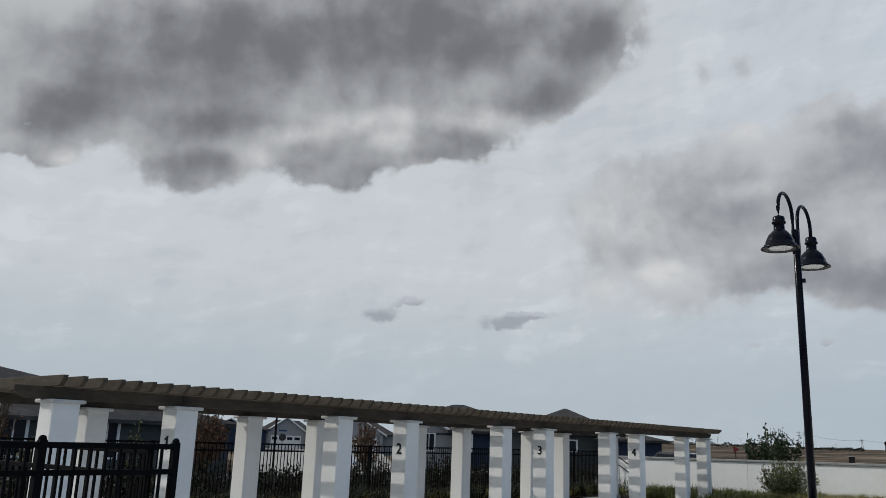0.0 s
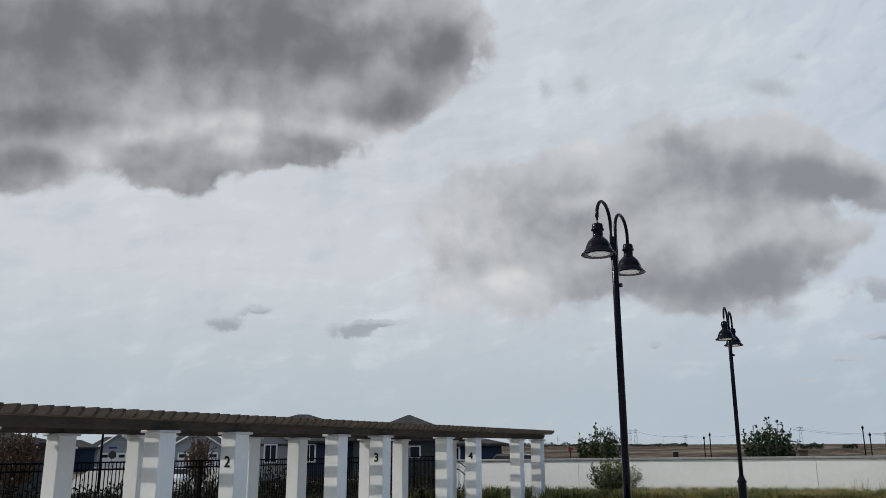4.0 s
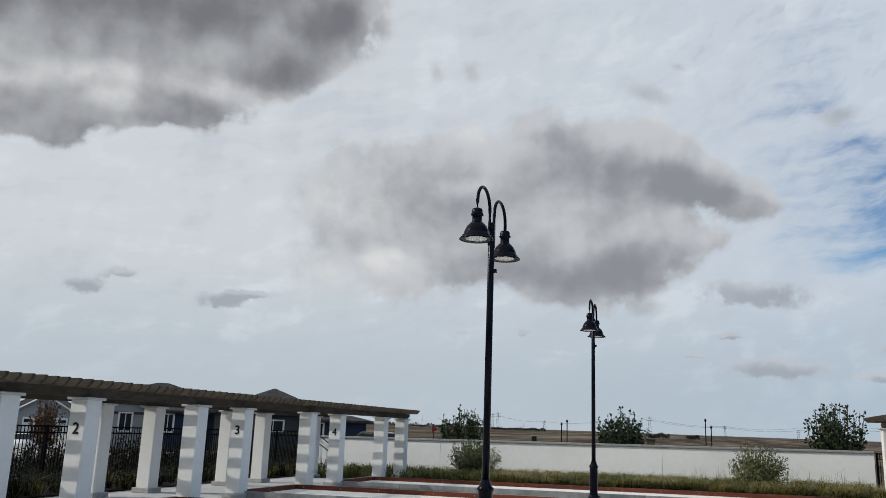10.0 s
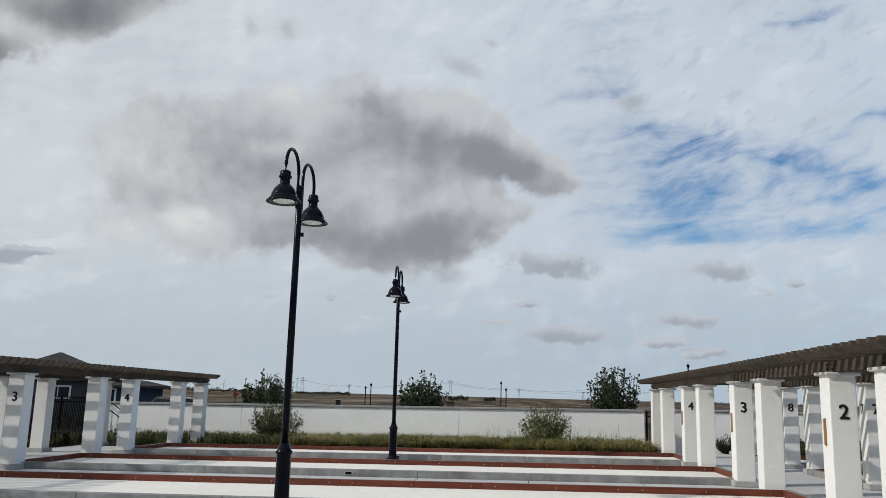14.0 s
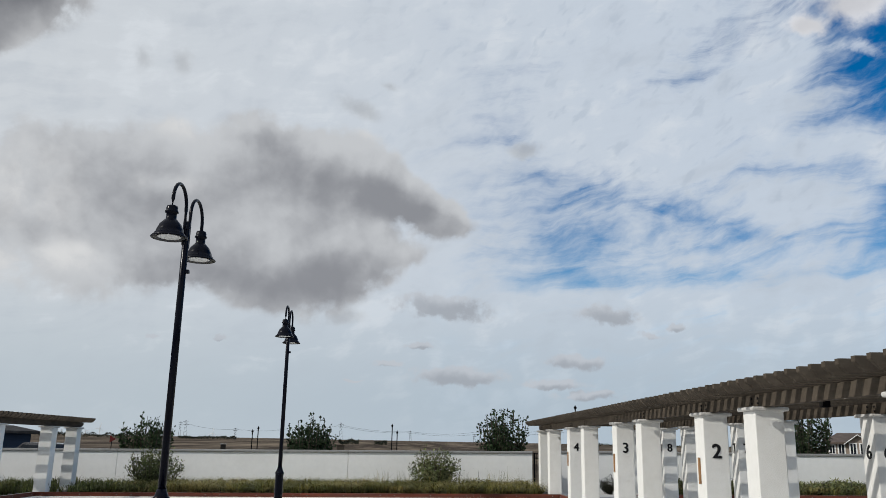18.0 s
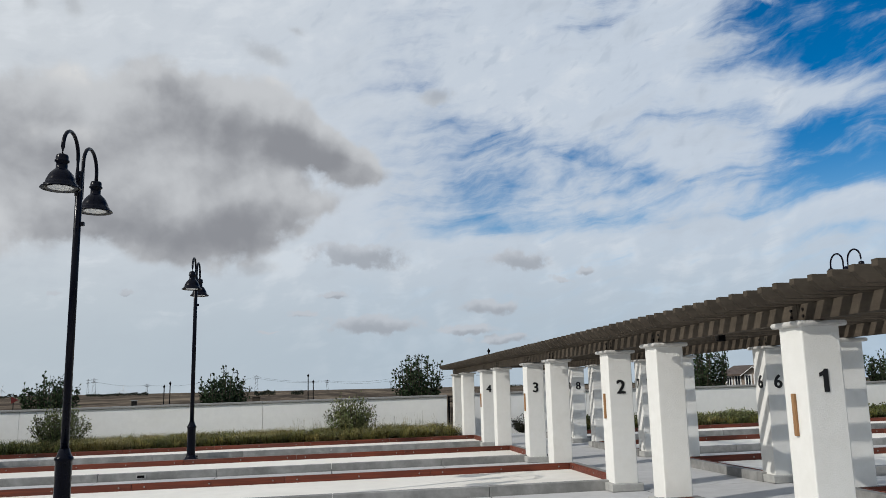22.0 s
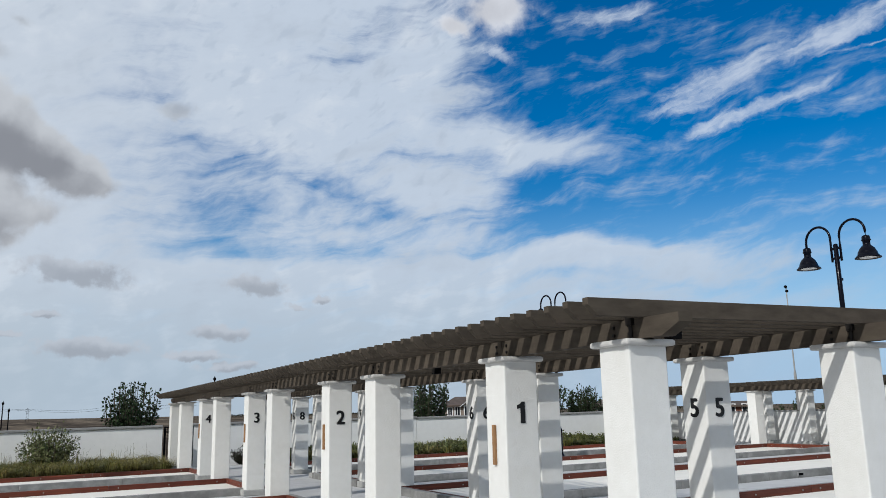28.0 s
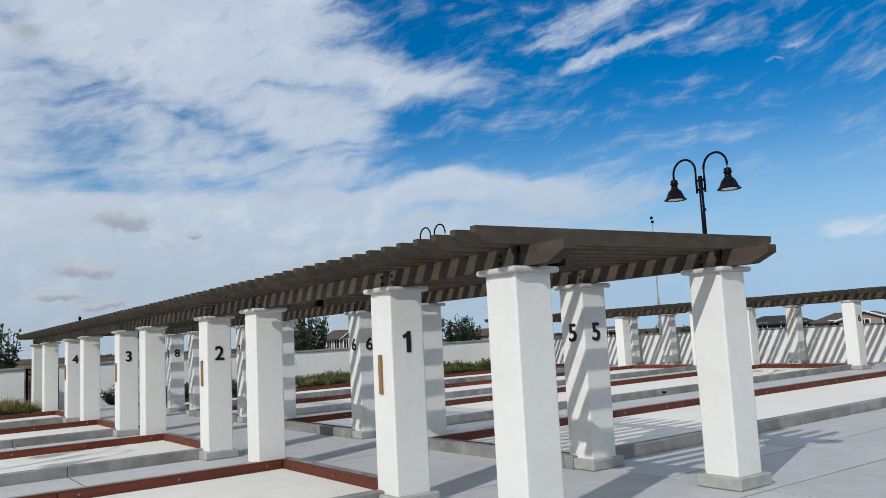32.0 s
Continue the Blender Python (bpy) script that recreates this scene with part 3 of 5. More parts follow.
def rafter_mesh(x0, x1):
    z0, z1, d = RAFT[0], RAFT[1], 0.10
    bm = bmesh.new()
    out = [(x0, z1), (x0, z1 - 0.055), (x0 + d, z0), (x1 - d, z0), (x1, z1 - 0.055), (x1, z1)]
    a = [bm.verts.new((x, -0.035, z)) for x, z in out]
    b = [bm.verts.new((x, 0.035, z)) for x, z in out]
    n = len(out)
    for i in range(n):
        bm.faces.new((a[i], a[(i + 1) % n], b[(i + 1) % n], b[i]))
    bm.faces.new(a[::-1])
    bm.faces.new(b)
    bmesh.ops.recalc_face_normals(bm, faces=bm.faces[:])
    bmesh.ops.bevel(bm, geom=bm.edges[:], offset=0.004, segments=1, affect="EDGES")
    me = bpy.data.meshes.new("rafter")
    bm.to_mesh(me)
    bm.free()
    me.materials.append(TIMBER)
    return me


def pergola(x0, x1, z):
    pg = thing("pergola", "long brown painted timber pergola on white columns", "pergola", "pergolas beside the courts", Matrix.Translation((x0, 0, z)) @ pose(0, 0, 0, 0, -math.degrees(math.atan(SLOPE)), 0) @ Matrix.Translation((-x0, 0, 0)))
    ends = YS[0] - 0.68, YS[-1] + 0.68
    cuts = [ends[0]] + [y for y in YS[1:-1]] + [ends[1]]
    for x in (x0, x1):
        for a, b in zip(cuts, cuts[1:]):
            first, last = a == ends[0], b == ends[1]
            o = [(a + (0.20 if first else 0.004), BEAM[0]), (b - (0.20 if last else 0.004), BEAM[0])]
            if last:
                o += [(b, BEAM[0] + 0.09)]
            o += [(b - (0 if last else 0.004), BEAM[1]), (a + (0 if first else 0.004), BEAM[1])]
            if first:
                o += [(a, BEAM[0] + 0.09)]
            part("beam", prism(o, x - 0.07, x + 0.07), TIMBER, pg)
        for y in YS:
            for s in (-1, 1):
                for zz in (BEAM[0] + 0.05, BEAM[1] - 0.05):
                    share("bolt", BOLT, pg, Matrix.Translation((x - 0.075, y + 0.10 * s, zz)) @ pose(0, 0, 0, 0, -90, 0))
        bm = tube([(x - 0.085, YS[0] - 0.13, BEAM[0] - 0.02), (x - 0.085, YS[0] - 0.13, BEAM[1] - 0.03)], 0.016, 8)
        box(x - 0.105, x - 0.068, YS[0] - 0.165, YS[0] - 0.095, BEAM[1] - 0.05, BEAM[1] + 0.03, bm=bm)
        part("bracket", bm, DARKST, pg, "dark steel post bracket")
    me = rafter_mesh(x0 - OVER, x1 + OVER)
    step = P / 20
    y = YS[0] - 0.26
    while y < YS[-1] + 0.5:
        share("rafter", me, pg, pose(0, y + rng.uniform(-0.006, 0.006), rng.uniform(-0.003, 0.003), 0, 0, rng.uniform(-0.12, 0.12)))
        y += step
    return pg


for x_ in (XA - ROW, XB, XC):
    pergola(x_, x_ + ROW, lift(x_) - (CAP_Z * (1 - LOWER) if x_ > 20 else 0.0))


def pergola_box(x, y, z0):
    pb = thing("junction_box", "small black junction box under the pergola rafters", "junction box", "junction boxes under the pergola")
    part("body", box(x - 0.05, x + 0.05, y - 0.06, y + 0.06, z0, RAFT[0] - 0.012, 0.008), IRON, pb)
    part("cover", box(x - 0.055, x - 0.0505, y - 0.05, y + 0.05, z0 + 0.012, RAFT[0] - 0.03, 0.001), DARKST, pb)
    part("bracket", box(x - 0.07, x + 0.07, y - 0.02, y + 0.02, RAFT[0] - 0.012, RAFT[0] + 0.001), DARKST, pb)


pergola_box(5.80, 11.15, 2.21)
pergola_box(5.29, 5.60, 2.20)


# ---- courts ----
def board_run(parent, x0, x1, y, z, along, inward):
    """Redwood boards end to end, with bolt heads, against a curb."""
    n = max(1, round(abs((x1 - x0)) / 3.0))
    for i in range(n):
        a, b = x0 + (x1 - x0) * i / n + 0.004, x0 + (x1 - x0) * (i + 1) / n - 0.004
        t = 0.04
        if along == "x":
            bm = box(a, b, y - t, y, z, z + 0.128, 0.004)
        else:
            lo, hi = (y - t, y) if inward < 0 else (y, y + t)
            bm = box(lo, hi, a, b, z, z + 0.128, 0.004)
        bd = part("plank", raised(bm), REDWOOD, parent)
        for q in (0.08, 0.5, 0.92):
            s = a + (b - a) * q
            if along == "x":
                m = Matrix.Translation((s, y - t - 0.004, z + 0.064 + lift(s))) @ pose(0, 0, 0, 90, 0, 0)
            else:
                m = Matrix.Translation((y - (t + 0.004 if inward < 0 else -t - 0.004), s, z + 0.064 + lift(y))) @ pose(0, 0, 0, 0, 90, 0)
            share("bolt", BOLT_BRIGHT, bd, m)


BOLT_BRIGHT = BOLT.copy()
BOLT_BRIGHT.materials.clear()
BOLT_BRIGHT.materials.append(STEEL)


DRAINS = {2: (-3.05,), 3: (-3.55,), 4: (-3.3,), 5: (15.5,), 6: (15.6,), 7: (15.4,)}


def court(xa, xb, y0, k):
    ct = thing("bocce_court", "bocce court of pale crushed stone, edged with redwood planks", "bocce court", "bocce courts")
    near, far = y0 + 0.06, y0 + COURT - 0.27
    cw = 0.15
    top = 0.155
    segs = 7
    bm = bmesh.new()
    for i in range(12):
        a, b = xa + (xb - xa) * i / 12, xa + (xb - xa) * (i + 1) / 12
        vs = [bm.verts.new(q) for q in ((a, near + cw, 0.035), (b, near + cw, 0.035), (b, far, 0.035), (a, far, 0.035))]
        bm.faces.new(vs)
    bmesh.ops.remove_doubles(bm, verts=bm.verts[:], dist=1e-4)
    part("playing_surface", raised(bm), COURTM, ct, "pale cream crushed stone surface")
    for i in range(segs):
        a, b = xa - cw + (xb - xa + 2 * cw) * i / segs + 0.003, xa - cw + (xb - xa + 2 * cw) * (i + 1) / segs - 0.003
        part("curb", raised(box(a, b, near, near + cw, -0.05, top, 0.008)), CURB, ct)
        part("curb", raised(box(a, b, far + 0.002, far + cw, -0.05, top - 0.004, 0.008)), CURB, ct)
    for lo, hi in ((xa - cw, xa - 0.002), (xb + 0.002, xb + cw)):
        part("curb", raised(box(lo, hi, near + cw + 0.003, far - 0.001, -0.05, top - 0.004, 0.008)), CURB, ct)
    for q in DRAINS.get(k, ()):
        z = 0.075 + lift(q)
        fr = part("drain_box", box(q - 0.10, q + 0.10, near - 0.012, near + 0.02, z - 0.04, z + 0.045, 0.004), COPING, ct, "pale drain frame")
        part("drain_opening", box(q - 0.072, q + 0.072, near - 0.014, near - 0.008, z - 0.026, z + 0.026), IRON, fr)
    board_run(ct, xa + 0.045, xb - 0.045, far, 0.03, "x", -1)
    board_run(ct, near + cw, far, xb, 0.03, "y", -1)
    board_run(ct, near + cw, far, xa, 0.03, "y", 1)
    return ct


for k in range(4):
    court(XA - 0.10, XB + 0.14, Y1 + k * P, k + 1)
    court(XB + ROW - 0.14, XC + 0.10, Y1 + k * P, k + 5)


# ---- lamp posts ----
def lamp_post():
    lp = thing("street_lamp", "black double-arm street lamp with bell shades", "street lamp", "street lamps between the courts")
    part("base_plate", lathe([(0.20, 0), (0.20, 0.03), (0.16, 0.05), (0.125, 0.11), (0.118, 0.14)], 24), LAMPB, lp, smooth=True)
    part("base_sleeve", lathe([(0.118, 0.13), (0.108, 0.20), (0.112, 0.22), (0.112, 0.86), (0.128, 0.87), (0.128, 0.905), (0.10, 0.93), (0.066, 1.03)], 24), LAMPB, lp, smooth=True)
    part("pole", lathe([(0.058, 1.0), (0.050, 5.03), (0.03, 5.05)], 20), LAMPB, lp, smooth=True)
    part("box", box(0.045, 0.10, -0.03, 0.03, 4.22, 4.28, 0.006), LAMPB, lp)
    for s in (-1, 1):
        pts = [(0, 0.115 * s, 4.65), (0, 0.115 * s, 5.0), (0, 0.115 * s, 5.20)]
        c, r = 0.115 + 0.315, 0.315
        pts += [(0, s * (c - r * math.cos(a)), 5.20 + r * math.sin(a)) for a in [math.pi * i / 14 for i in range(1, 14)]]
        pts += [(0, s * (c + r), 5.20), (0, s * (c + r), 5.05)]
        arm = part("arm", tube(pts, 0.027, 10), LAMPB, lp, smooth=True)
        for zc in (4.725, 4.945):
            part("clamp", box(-0.02, 0.02, min(0.03 * s, 0.13 * s), max(0.03 * s, 0.13 * s), zc - 0.025, zc + 0.025), LAMPB, arm)
        shade = part("shade", turn(lathe([(0.03, 0.50), (0.075, 0.48), (0.085, 0.45), (0.085, 0.41), (0.098, 0.40), (0.098, 0.38), (0.075, 0.365), (0.078, 0.28),
                                          (0.105, 0.255), (0.155, 0.20), (0.195, 0.115), (0.205, 0.06), (0.225, 0.055), (0.225, 0.035), (0.26, 0.015), (0.268, 0.0),
                                          (0.262, -0.006), (0.20, 0.012), (0.175, 0.02)][::-1], 32), Matrix.Translation((0, s * (c + r), 4.60))), LAMPB, lp, smooth=True)
        part("lens", turn(lathe([(0.172, 0.012), (0.16, 0.004), (0.08, -0.008), (0.01, -0.01)][::-1], 28), Matrix.Translation((0, s * (c + r), 4.60))), LENS, shade, "frosted white lens", smooth=True)
    return lp


lamp = lamp_post()
lamp.matrix_basis = pose(-3.31, 12.70, lift(-3.3), 0, 0, -2)
for x, y in ((-3.37, 23.9), (16.35, 12.30), (16.45, 23.6)):
    copy_thing(lamp, pose(x, y, lift(x), 0, 0, 1.0))


# ---- walls ----
def wall_run(name, x0, x1, y, top, label, thick=0.2, base=-0.5, joints=()):
    w = thing(name, label, "wall", kind="structure")
    cuts = [x0] + [j for j in joints if x0 < j < x1] + [x1]
    for a, b in zip(cuts, cuts[1:]):
        part("panel", raised(box(a + 0.006, b - 0.006, y, y + thick, base, top - 0.085, 0.006)), WALLW, w)
        part("coping", raised(box(a + 0.004, b - 0.004, y - 0.055, y + thick + 0.055, top - 0.085, top, 0.010)), COPING, w)
    return w


wall_run("wall_north", -16.9, 5.02, WALL_Y, WALL_Z, "long white stucco boundary wall, its coping darkened for the shaded face", joints=(-11.0, -2.16))
for i, (a, b) in enumerate(((6.2, 11.0), (11.0, 15.8), (15.8, 20.6), (20.6, 28.2))):
    wall_run("wall_north_east_%d" % (i + 1), a, b, WALL_Y + 0.7, WALL_Z + 0.045 - 0.006 * ((a + b) / 2 - 5), "white stucco boundary wall stepping up the slope, its coping darkened for the shaded face")


def wall_along_y(name, x, y0, y1, top, label, cuts=()):
    w = thing(name, label, "wall", kind="structure")
    ys = [y0, *cuts, y1]
    for a, b in zip(ys, ys[1:]):
        part("panel", box(x, x + 0.2, a + 0.006, b - 0.006, -0.5, top - 0.05, 0.006), WALLW, w)
        part("coping", box(x - 0.04, x + 0.24, a + 0.004, b - 0.004, top - 0.05, top, 0.012), COPING, w)
    return w


wall_along_y("wall_east", XC + ROW + 0.52, -4.0, WALL_Y + 0.7, 1.53, "white stucco boundary wall behind the far pergola", [YS[i] for i in (1, 3, 5, 7)])


# ---- paving ----
def paving():
    pv = thing("pavement", "grey concrete paving slabs with sawn joints", "pavement", kind="structure")
    cache = {}
    FRONT = 5.37                          # near edge of the first walk

    def slab(x0, x1, y0, y1):
        g = 0.010
        key = (round(x1 - x0, 3), round(y1 - y0, 3))
        if key not in cache:
            bm = box(-(x1 - x0) / 2 + g, (x1 - x0) / 2 - g, -(y1 - y0) / 2 + g, (y1 - y0) / 2 - g, -0.1, 0.0)
            me = bpy.data.meshes.new("slab")
            bm.to_mesh(me)
            bm.free()
            me.materials.append(CONC)
            cache[key] = me
        xm = (x0 + x1) / 2
        share("slab", cache[key], pv, pose(xm, (y0 + y1) / 2, lift(xm), 0, -math.degrees(math.atan(SLOPE)), 0))

    def strip(x0, x1, y0, y1, nx, ny=1):
        for i in range(nx):
            for j in range(ny):
                slab(x0 + (x1 - x0) * i / nx, x0 + (x1 - x0) * (i + 1) / nx, y0 + (y1 - y0) * j / ny, y0 + (y1 - y0) * (j + 1) / ny)

    w0, w1 = XA - ROW - 0.75, XA - 0.26
    b0, b1 = XB + 0.30, XB + ROW - 0.05
    c0, c1 = XC + 0.26, XC + ROW + 0.52
    y_end = Y1 + 3 * P + COURT + 0.1
    # dark sand that fills the joints
    bm = bmesh.new()
    xs = [w0, 8.4, 12.0, 16.0, 20.0, 23.4, c1]
    lo_y, hi_y = Y1 - GAP - 0.12 - 2.72 * 4, Y1 + 3 * P + COURT - 0.15
    for a, b in zip(xs, xs[1:]):
        bm.faces.new([bm.verts.new((x, y, -0.0045 + lift(x))) for x, y in ((a, lo_y), (b, lo_y), (b, hi_y), (a, hi_y))])
    part("joint_sand", bm, JOINT, pv, "dark sand in the joints")
    # walks between the courts
    for k in range(4):
        y0 = Y1 + k * P - GAP - 0.12 if k else FRONT
        y1 = Y1 + k * P + 0.055
        strip(w1, b0, y0, y1, 7)
        strip(b1, 10.2, y0, y1, 1, 2)
        strip(10.2, c0, y0, y1, 5, 2)
    # under the pergolas
    for k in range(4):
        for y0, y1 in ((Y1 + k * P - GAP - 0.12 if k else FRONT, Y1 + k * P + 0.055), (Y1 + k * P + 0.055, Y1 + k * P + COURT - 0.12)):
            strip(w0, w1, y0, y1, 1)
            strip(b0, b1, y0, y1, 1)
            strip(c0, c1, y0, y1, 1)
    for x0, x1, n in ((w0, w1, 1), (b0, b1, 1), (c0, c1, 1)):
        strip(x0, x1, y_end - 0.22, y_end + 2.4, n)
    # the forecourt
    ys = [FRONT - 2.72 * j for j in range(5)]
    for hi, lo in zip(ys, ys[1:]):
        strip(w0, w1, lo, hi, 1)
        strip(w1, b0, lo, hi, 7)
        strip(b0, b1, lo, hi, 1)
        strip(b1, 10.2, lo, hi, 1)
        strip(10.2, c0, lo, hi, 5)
        strip(c0, c1, lo, hi, 1)
    return pv


paving()


# ---- plants ----
def leaf_quads(points, ways, length, width, rnd):
    """One small folded-looking quad for each point, pointing roughly along its way."""
    p, w = np.asarray(points, float), np.asarray(ways, float)
    n = len(p)
    w = w + rnd.normal(0, 0.45, (n, 3))
    w /= np.linalg.norm(w, axis=1)[:, None] + 1e-9
    s = np.cross(w, rnd.normal(0, 1, (n, 3)))
    s /= np.linalg.norm(s, axis=1)[:, None] + 1e-9
    ln = (length * rnd.uniform(0.6, 1.25, n))[:, None]
    wd = (width * rnd.uniform(0.7, 1.2, n))[:, None]
    return np.stack([p, p + w * ln * 0.5 + s * wd, p + w * ln, p + w * ln * 0.5 - s * wd], 1)


def shoot_plant(name, label, category, where, height, radius, shoots, per, leaf, mt, seed, trunk=0.0, lean=0.75, group="", bare=0.2, upright=False):
    """A plant of many leafy shoots that fan out from a short stem or trunk."""
    rnd = np.random.RandomState(seed)
    pl = thing(name, label, category, group, where)
    st = bmesh.new()
    if trunk:
        rod(st, (0, 0, -0.05), (0.02, 0.01, trunk + 0.1), 0.05, 0.03, 8)
    pts, ways = [], []
    for i in range(shoots):
        a = rnd.uniform(0, 2 * math.pi)
        out = radius * rnd.uniform(0.1, 1.0) ** 0.7
        top = trunk + (height - trunk) * (1 - (0.25 if upright else 0.42) * (out / radius) ** 1.6) * rnd.uniform(0.58 if upright else 0.66, 1.08)
        p0 = np.array([0.0, 0.0, trunk * rnd.uniform(0.6, 1.0)])
        p2 = np.array([math.cos(a) * out, math.sin(a) * out, top])
        p1 = np.array([p2[0] * lean, p2[1] * lean, p0[2] + (top - p0[2]) * 0.35])
        q = np.linspace(0, 1, 5)[:, None]
        curve = (1 - q) ** 2 * p0 + 2 * q * (1 - q) * p1 + q ** 2 * p2
        for u, v in zip(curve[:-1], curve[1:]):
            rod(st, u, v, 0.007 if not trunk else 0.014, 0.004 if not trunk else 0.007, 4)
        t = rnd.uniform(bare, 1.0, per)[:, None]
        c = (1 - t) ** 2 * p0 + 2 * t * (1 - t) * p1 + t ** 2 * p2
        d = 2 * (1 - t) * (p1 - p0) + 2 * t * (p2 - p1)
        d /= np.linalg.norm(d, axis=1)[:, None]
        side = rnd.normal(0, 1, (per, 3))
        pts.append(c + side * (0.018 if upright else 0.035) * radius)
        ways.append(d * 0.5 + side * 0.6)
    part("stem" if not trunk else "trunk", st, BARK, pl)
    quads("foliage" if not trunk else "crown", leaf_quads(np.concatenate(pts), np.concatenate(ways), leaf, leaf * (0.30 if upright else 0.24), rnd), mt, pl)
    return pl


def tufts(name, label, spots, height, blades, mt, seed, width=0.008, droop=0.5, spread=0.16):
    rnd = np.random.RandomState(seed)
    s = np.asarray(spots, float)
    n = len(s) * blades
    b = np.repeat(s, blades, 0)
    a = rnd.uniform(0, 2 * math.pi, n)
    h = height * rnd.uniform(0.45, 1.15, n) * np.repeat(rnd.uniform(0.65, 1.2, len(s)), blades)
    out = np.stack([np.cos(a), np.sin(a), np.zeros(n)], 1)
    base = b + out * (rnd.uniform(0, spread * 0.4, n))[:, None]
    side = np.stack([-np.sin(a), np.cos(a), np.zeros(n)], 1) * width
    up = np.array([0, 0, 1.0])
    reach = (spread * rnd.uniform(0.3, 1.4, n))[:, None]
    mid = base + out * reach * 0.5 + up * (h * 0.72)[:, None]
    tip = base + out * reach * (1 + droop) + up * (h * rnd.uniform(0.75, 1.0, n))[:, None]
    lower = np.stack([base - side, base + side, mid + side * 0.8, mid - side * 0.8], 1)
    upper = np.stack([mid - side * 0.8, mid + side * 0.8, tip + side * 0.1, tip - side * 0.1], 1)
    ob = quads(name, np.concatenate([lower, upper]), mt)
    return tagged(ob, label, "plants", kind="stuff")


nr = np.random.RandomState(3)


def scatter(n, x0, x1, y0, y1, z=0.0):
    x, y = nr.uniform(x0, x1, n), nr.uniform(y0, y1, n)
    return np.stack([x, y, [lift(q) + z for q in x]], 1)


def bed(name, x0, x1, y0, y1, label, z=0.03):
    bm = bmesh.new()
    nx, ny = max(2, int((x1 - x0) / 0.6)), max(2, int((y1 - y0) / 0.6))
    g = [[bm.verts.new((x0 + (x1 - x0) * i / nx, y0 + (y1 - y0) * j / ny, 0)) for j in range(ny + 1)] for i in range(nx + 1)]
    for r in g:
        for v in r:
            v.co.z = z + lift(v.co.x) + 0.05 * noise.noise(v.co * 1.3)
    for i in range(nx):
        for j in range(ny):
            bm.faces.new((g[i][j], g[i + 1][j], g[i + 1][j + 1], g[i][j + 1]))
    ob = link(name, bm, SOIL, smooth=True)
    return tagged(ob, label, "planting bed", kind="structure")


Y_END = Y1 + 3 * P + COURT
bed("planting_bed_north", XA - 3.3, XB - 0.3, Y_END - 0.10, WALL_Y, "bark mulch bed along the boundary wall")
bed("planting_bed_north_east", XB + ROW + 0.4, XC + ROW + 0.52, Y_END - 0.10, WALL_Y + 0.7, "bark mulch bed along the boundary wall")
bed("planting_bed_west", -19.5, XA - ROW - 0.76, 0.0, WALL_Y, "dark bark mulch bed beside the iron fence")
tufts("tuft_grass", "low tufts of drying green and straw grass in a bed", scatter(900, -9.5, 4.7, Y_END + 0.2, WALL_Y - 0.15, 0.03), 0.40, 52, GRASS, 1, 0.008, 1.5, 0.30)
tufts("green_tufts", "low dark green strappy plants in a bed", scatter(420, XA - 3.2, -7.8, Y_END + 0.15, WALL_Y - 0.2, 0.03), 0.38, 22, HEDGE, 2, 0.010, 0.3, 0.16)
tufts("dry_stalks", "thin dry seed stalks standing over the grass", scatter(90, -1.5, 4.4, Y_END + 0.8, WALL_Y - 0.15, 0.03), 0.78, 5, GRASS, 4, 0.004, 0.25, 0.16)
tufts("low_hedge", "low green and straw planting under the wall", scatter(1500, XB + ROW + 0.6, XC + ROW, Y_END + 1.3, WALL_Y + 0.6), 0.24, 24, HEDGE, 5, 0.013, 0.9, 0.2)
tufts("straw_tufts", "straw tufts among the green planting", scatter(350, XB + ROW + 0.6, XC - 2.0, Y_END + 1.0, WALL_Y + 0.6), 0.40, 34, GRASS, 6, 0.010, 1.3, 0.26)
tufts("dark_grass", "arching grasses beside the iron fence, shade put into their colour", scatter(360, -17.6, XA - ROW - 0.95, 3.0, WALL_Y - 1.0, 0.02), 0.52, 24, DUSK, 7, 0.012, 0.9, 0.3)
tufts("brown_grass", "brown dry grasses beside the iron fence", scatter(90, -16.4, XA - ROW - 0.9, 3.0, WALL_Y - 1.0, 0.02), 0.42, 22, GRASS, 8, 0.010, 0.9, 0.3)

for az_, y, h, r, sd in ((-16.16, 31, 1.68, 1.05, 11), (2.1, 31.2, 1.66, 1.08, 12)):
    shoot_plant("shrub", "loose olive green shrub in front of the white wall", "shrub", pose(y * math.tan(radians(az_)), y, lift(y * math.tan(radians(az_)))), h, r, 120, 46, 0.10, BUSHL, sd, 0.0, 0.75, "shrubs along the wall", 0.12)
for az_, y, h, r, sd in ((-16.93, 37, 2.95, 1.15, 21), (-6.34, 37, 3.0, 1.1, 22), (6.67, 37, 3.5, 1.15, 23), (25.9, 37, 3.65, 1.1, 24), (33.87, 37, 3.3, 1.2, 25), (36.47, 37.5, 2.95, 1.2, 26)):
    shoot_plant("young_tree", "young dark green tree behind the wall", "tree", pose(y * math.tan(radians(az_)), y, lift(y * math.tan(radians(az_))) - 0.15), h, r, 76, 50, 0.155, LEAF, sd, 0.75, 0.95, "young trees behind the wall", 0.12, True)
shoot_plant("low_shrub", "small dark shrub at the end of the pergola walk", "shrub", pose(7.5, 30.4, 0.0), 0.72, 0.5, 60, 26, 0.07, DUSK, 31, 0.0, 0.85, "low shrubs under the wall", 0.1)
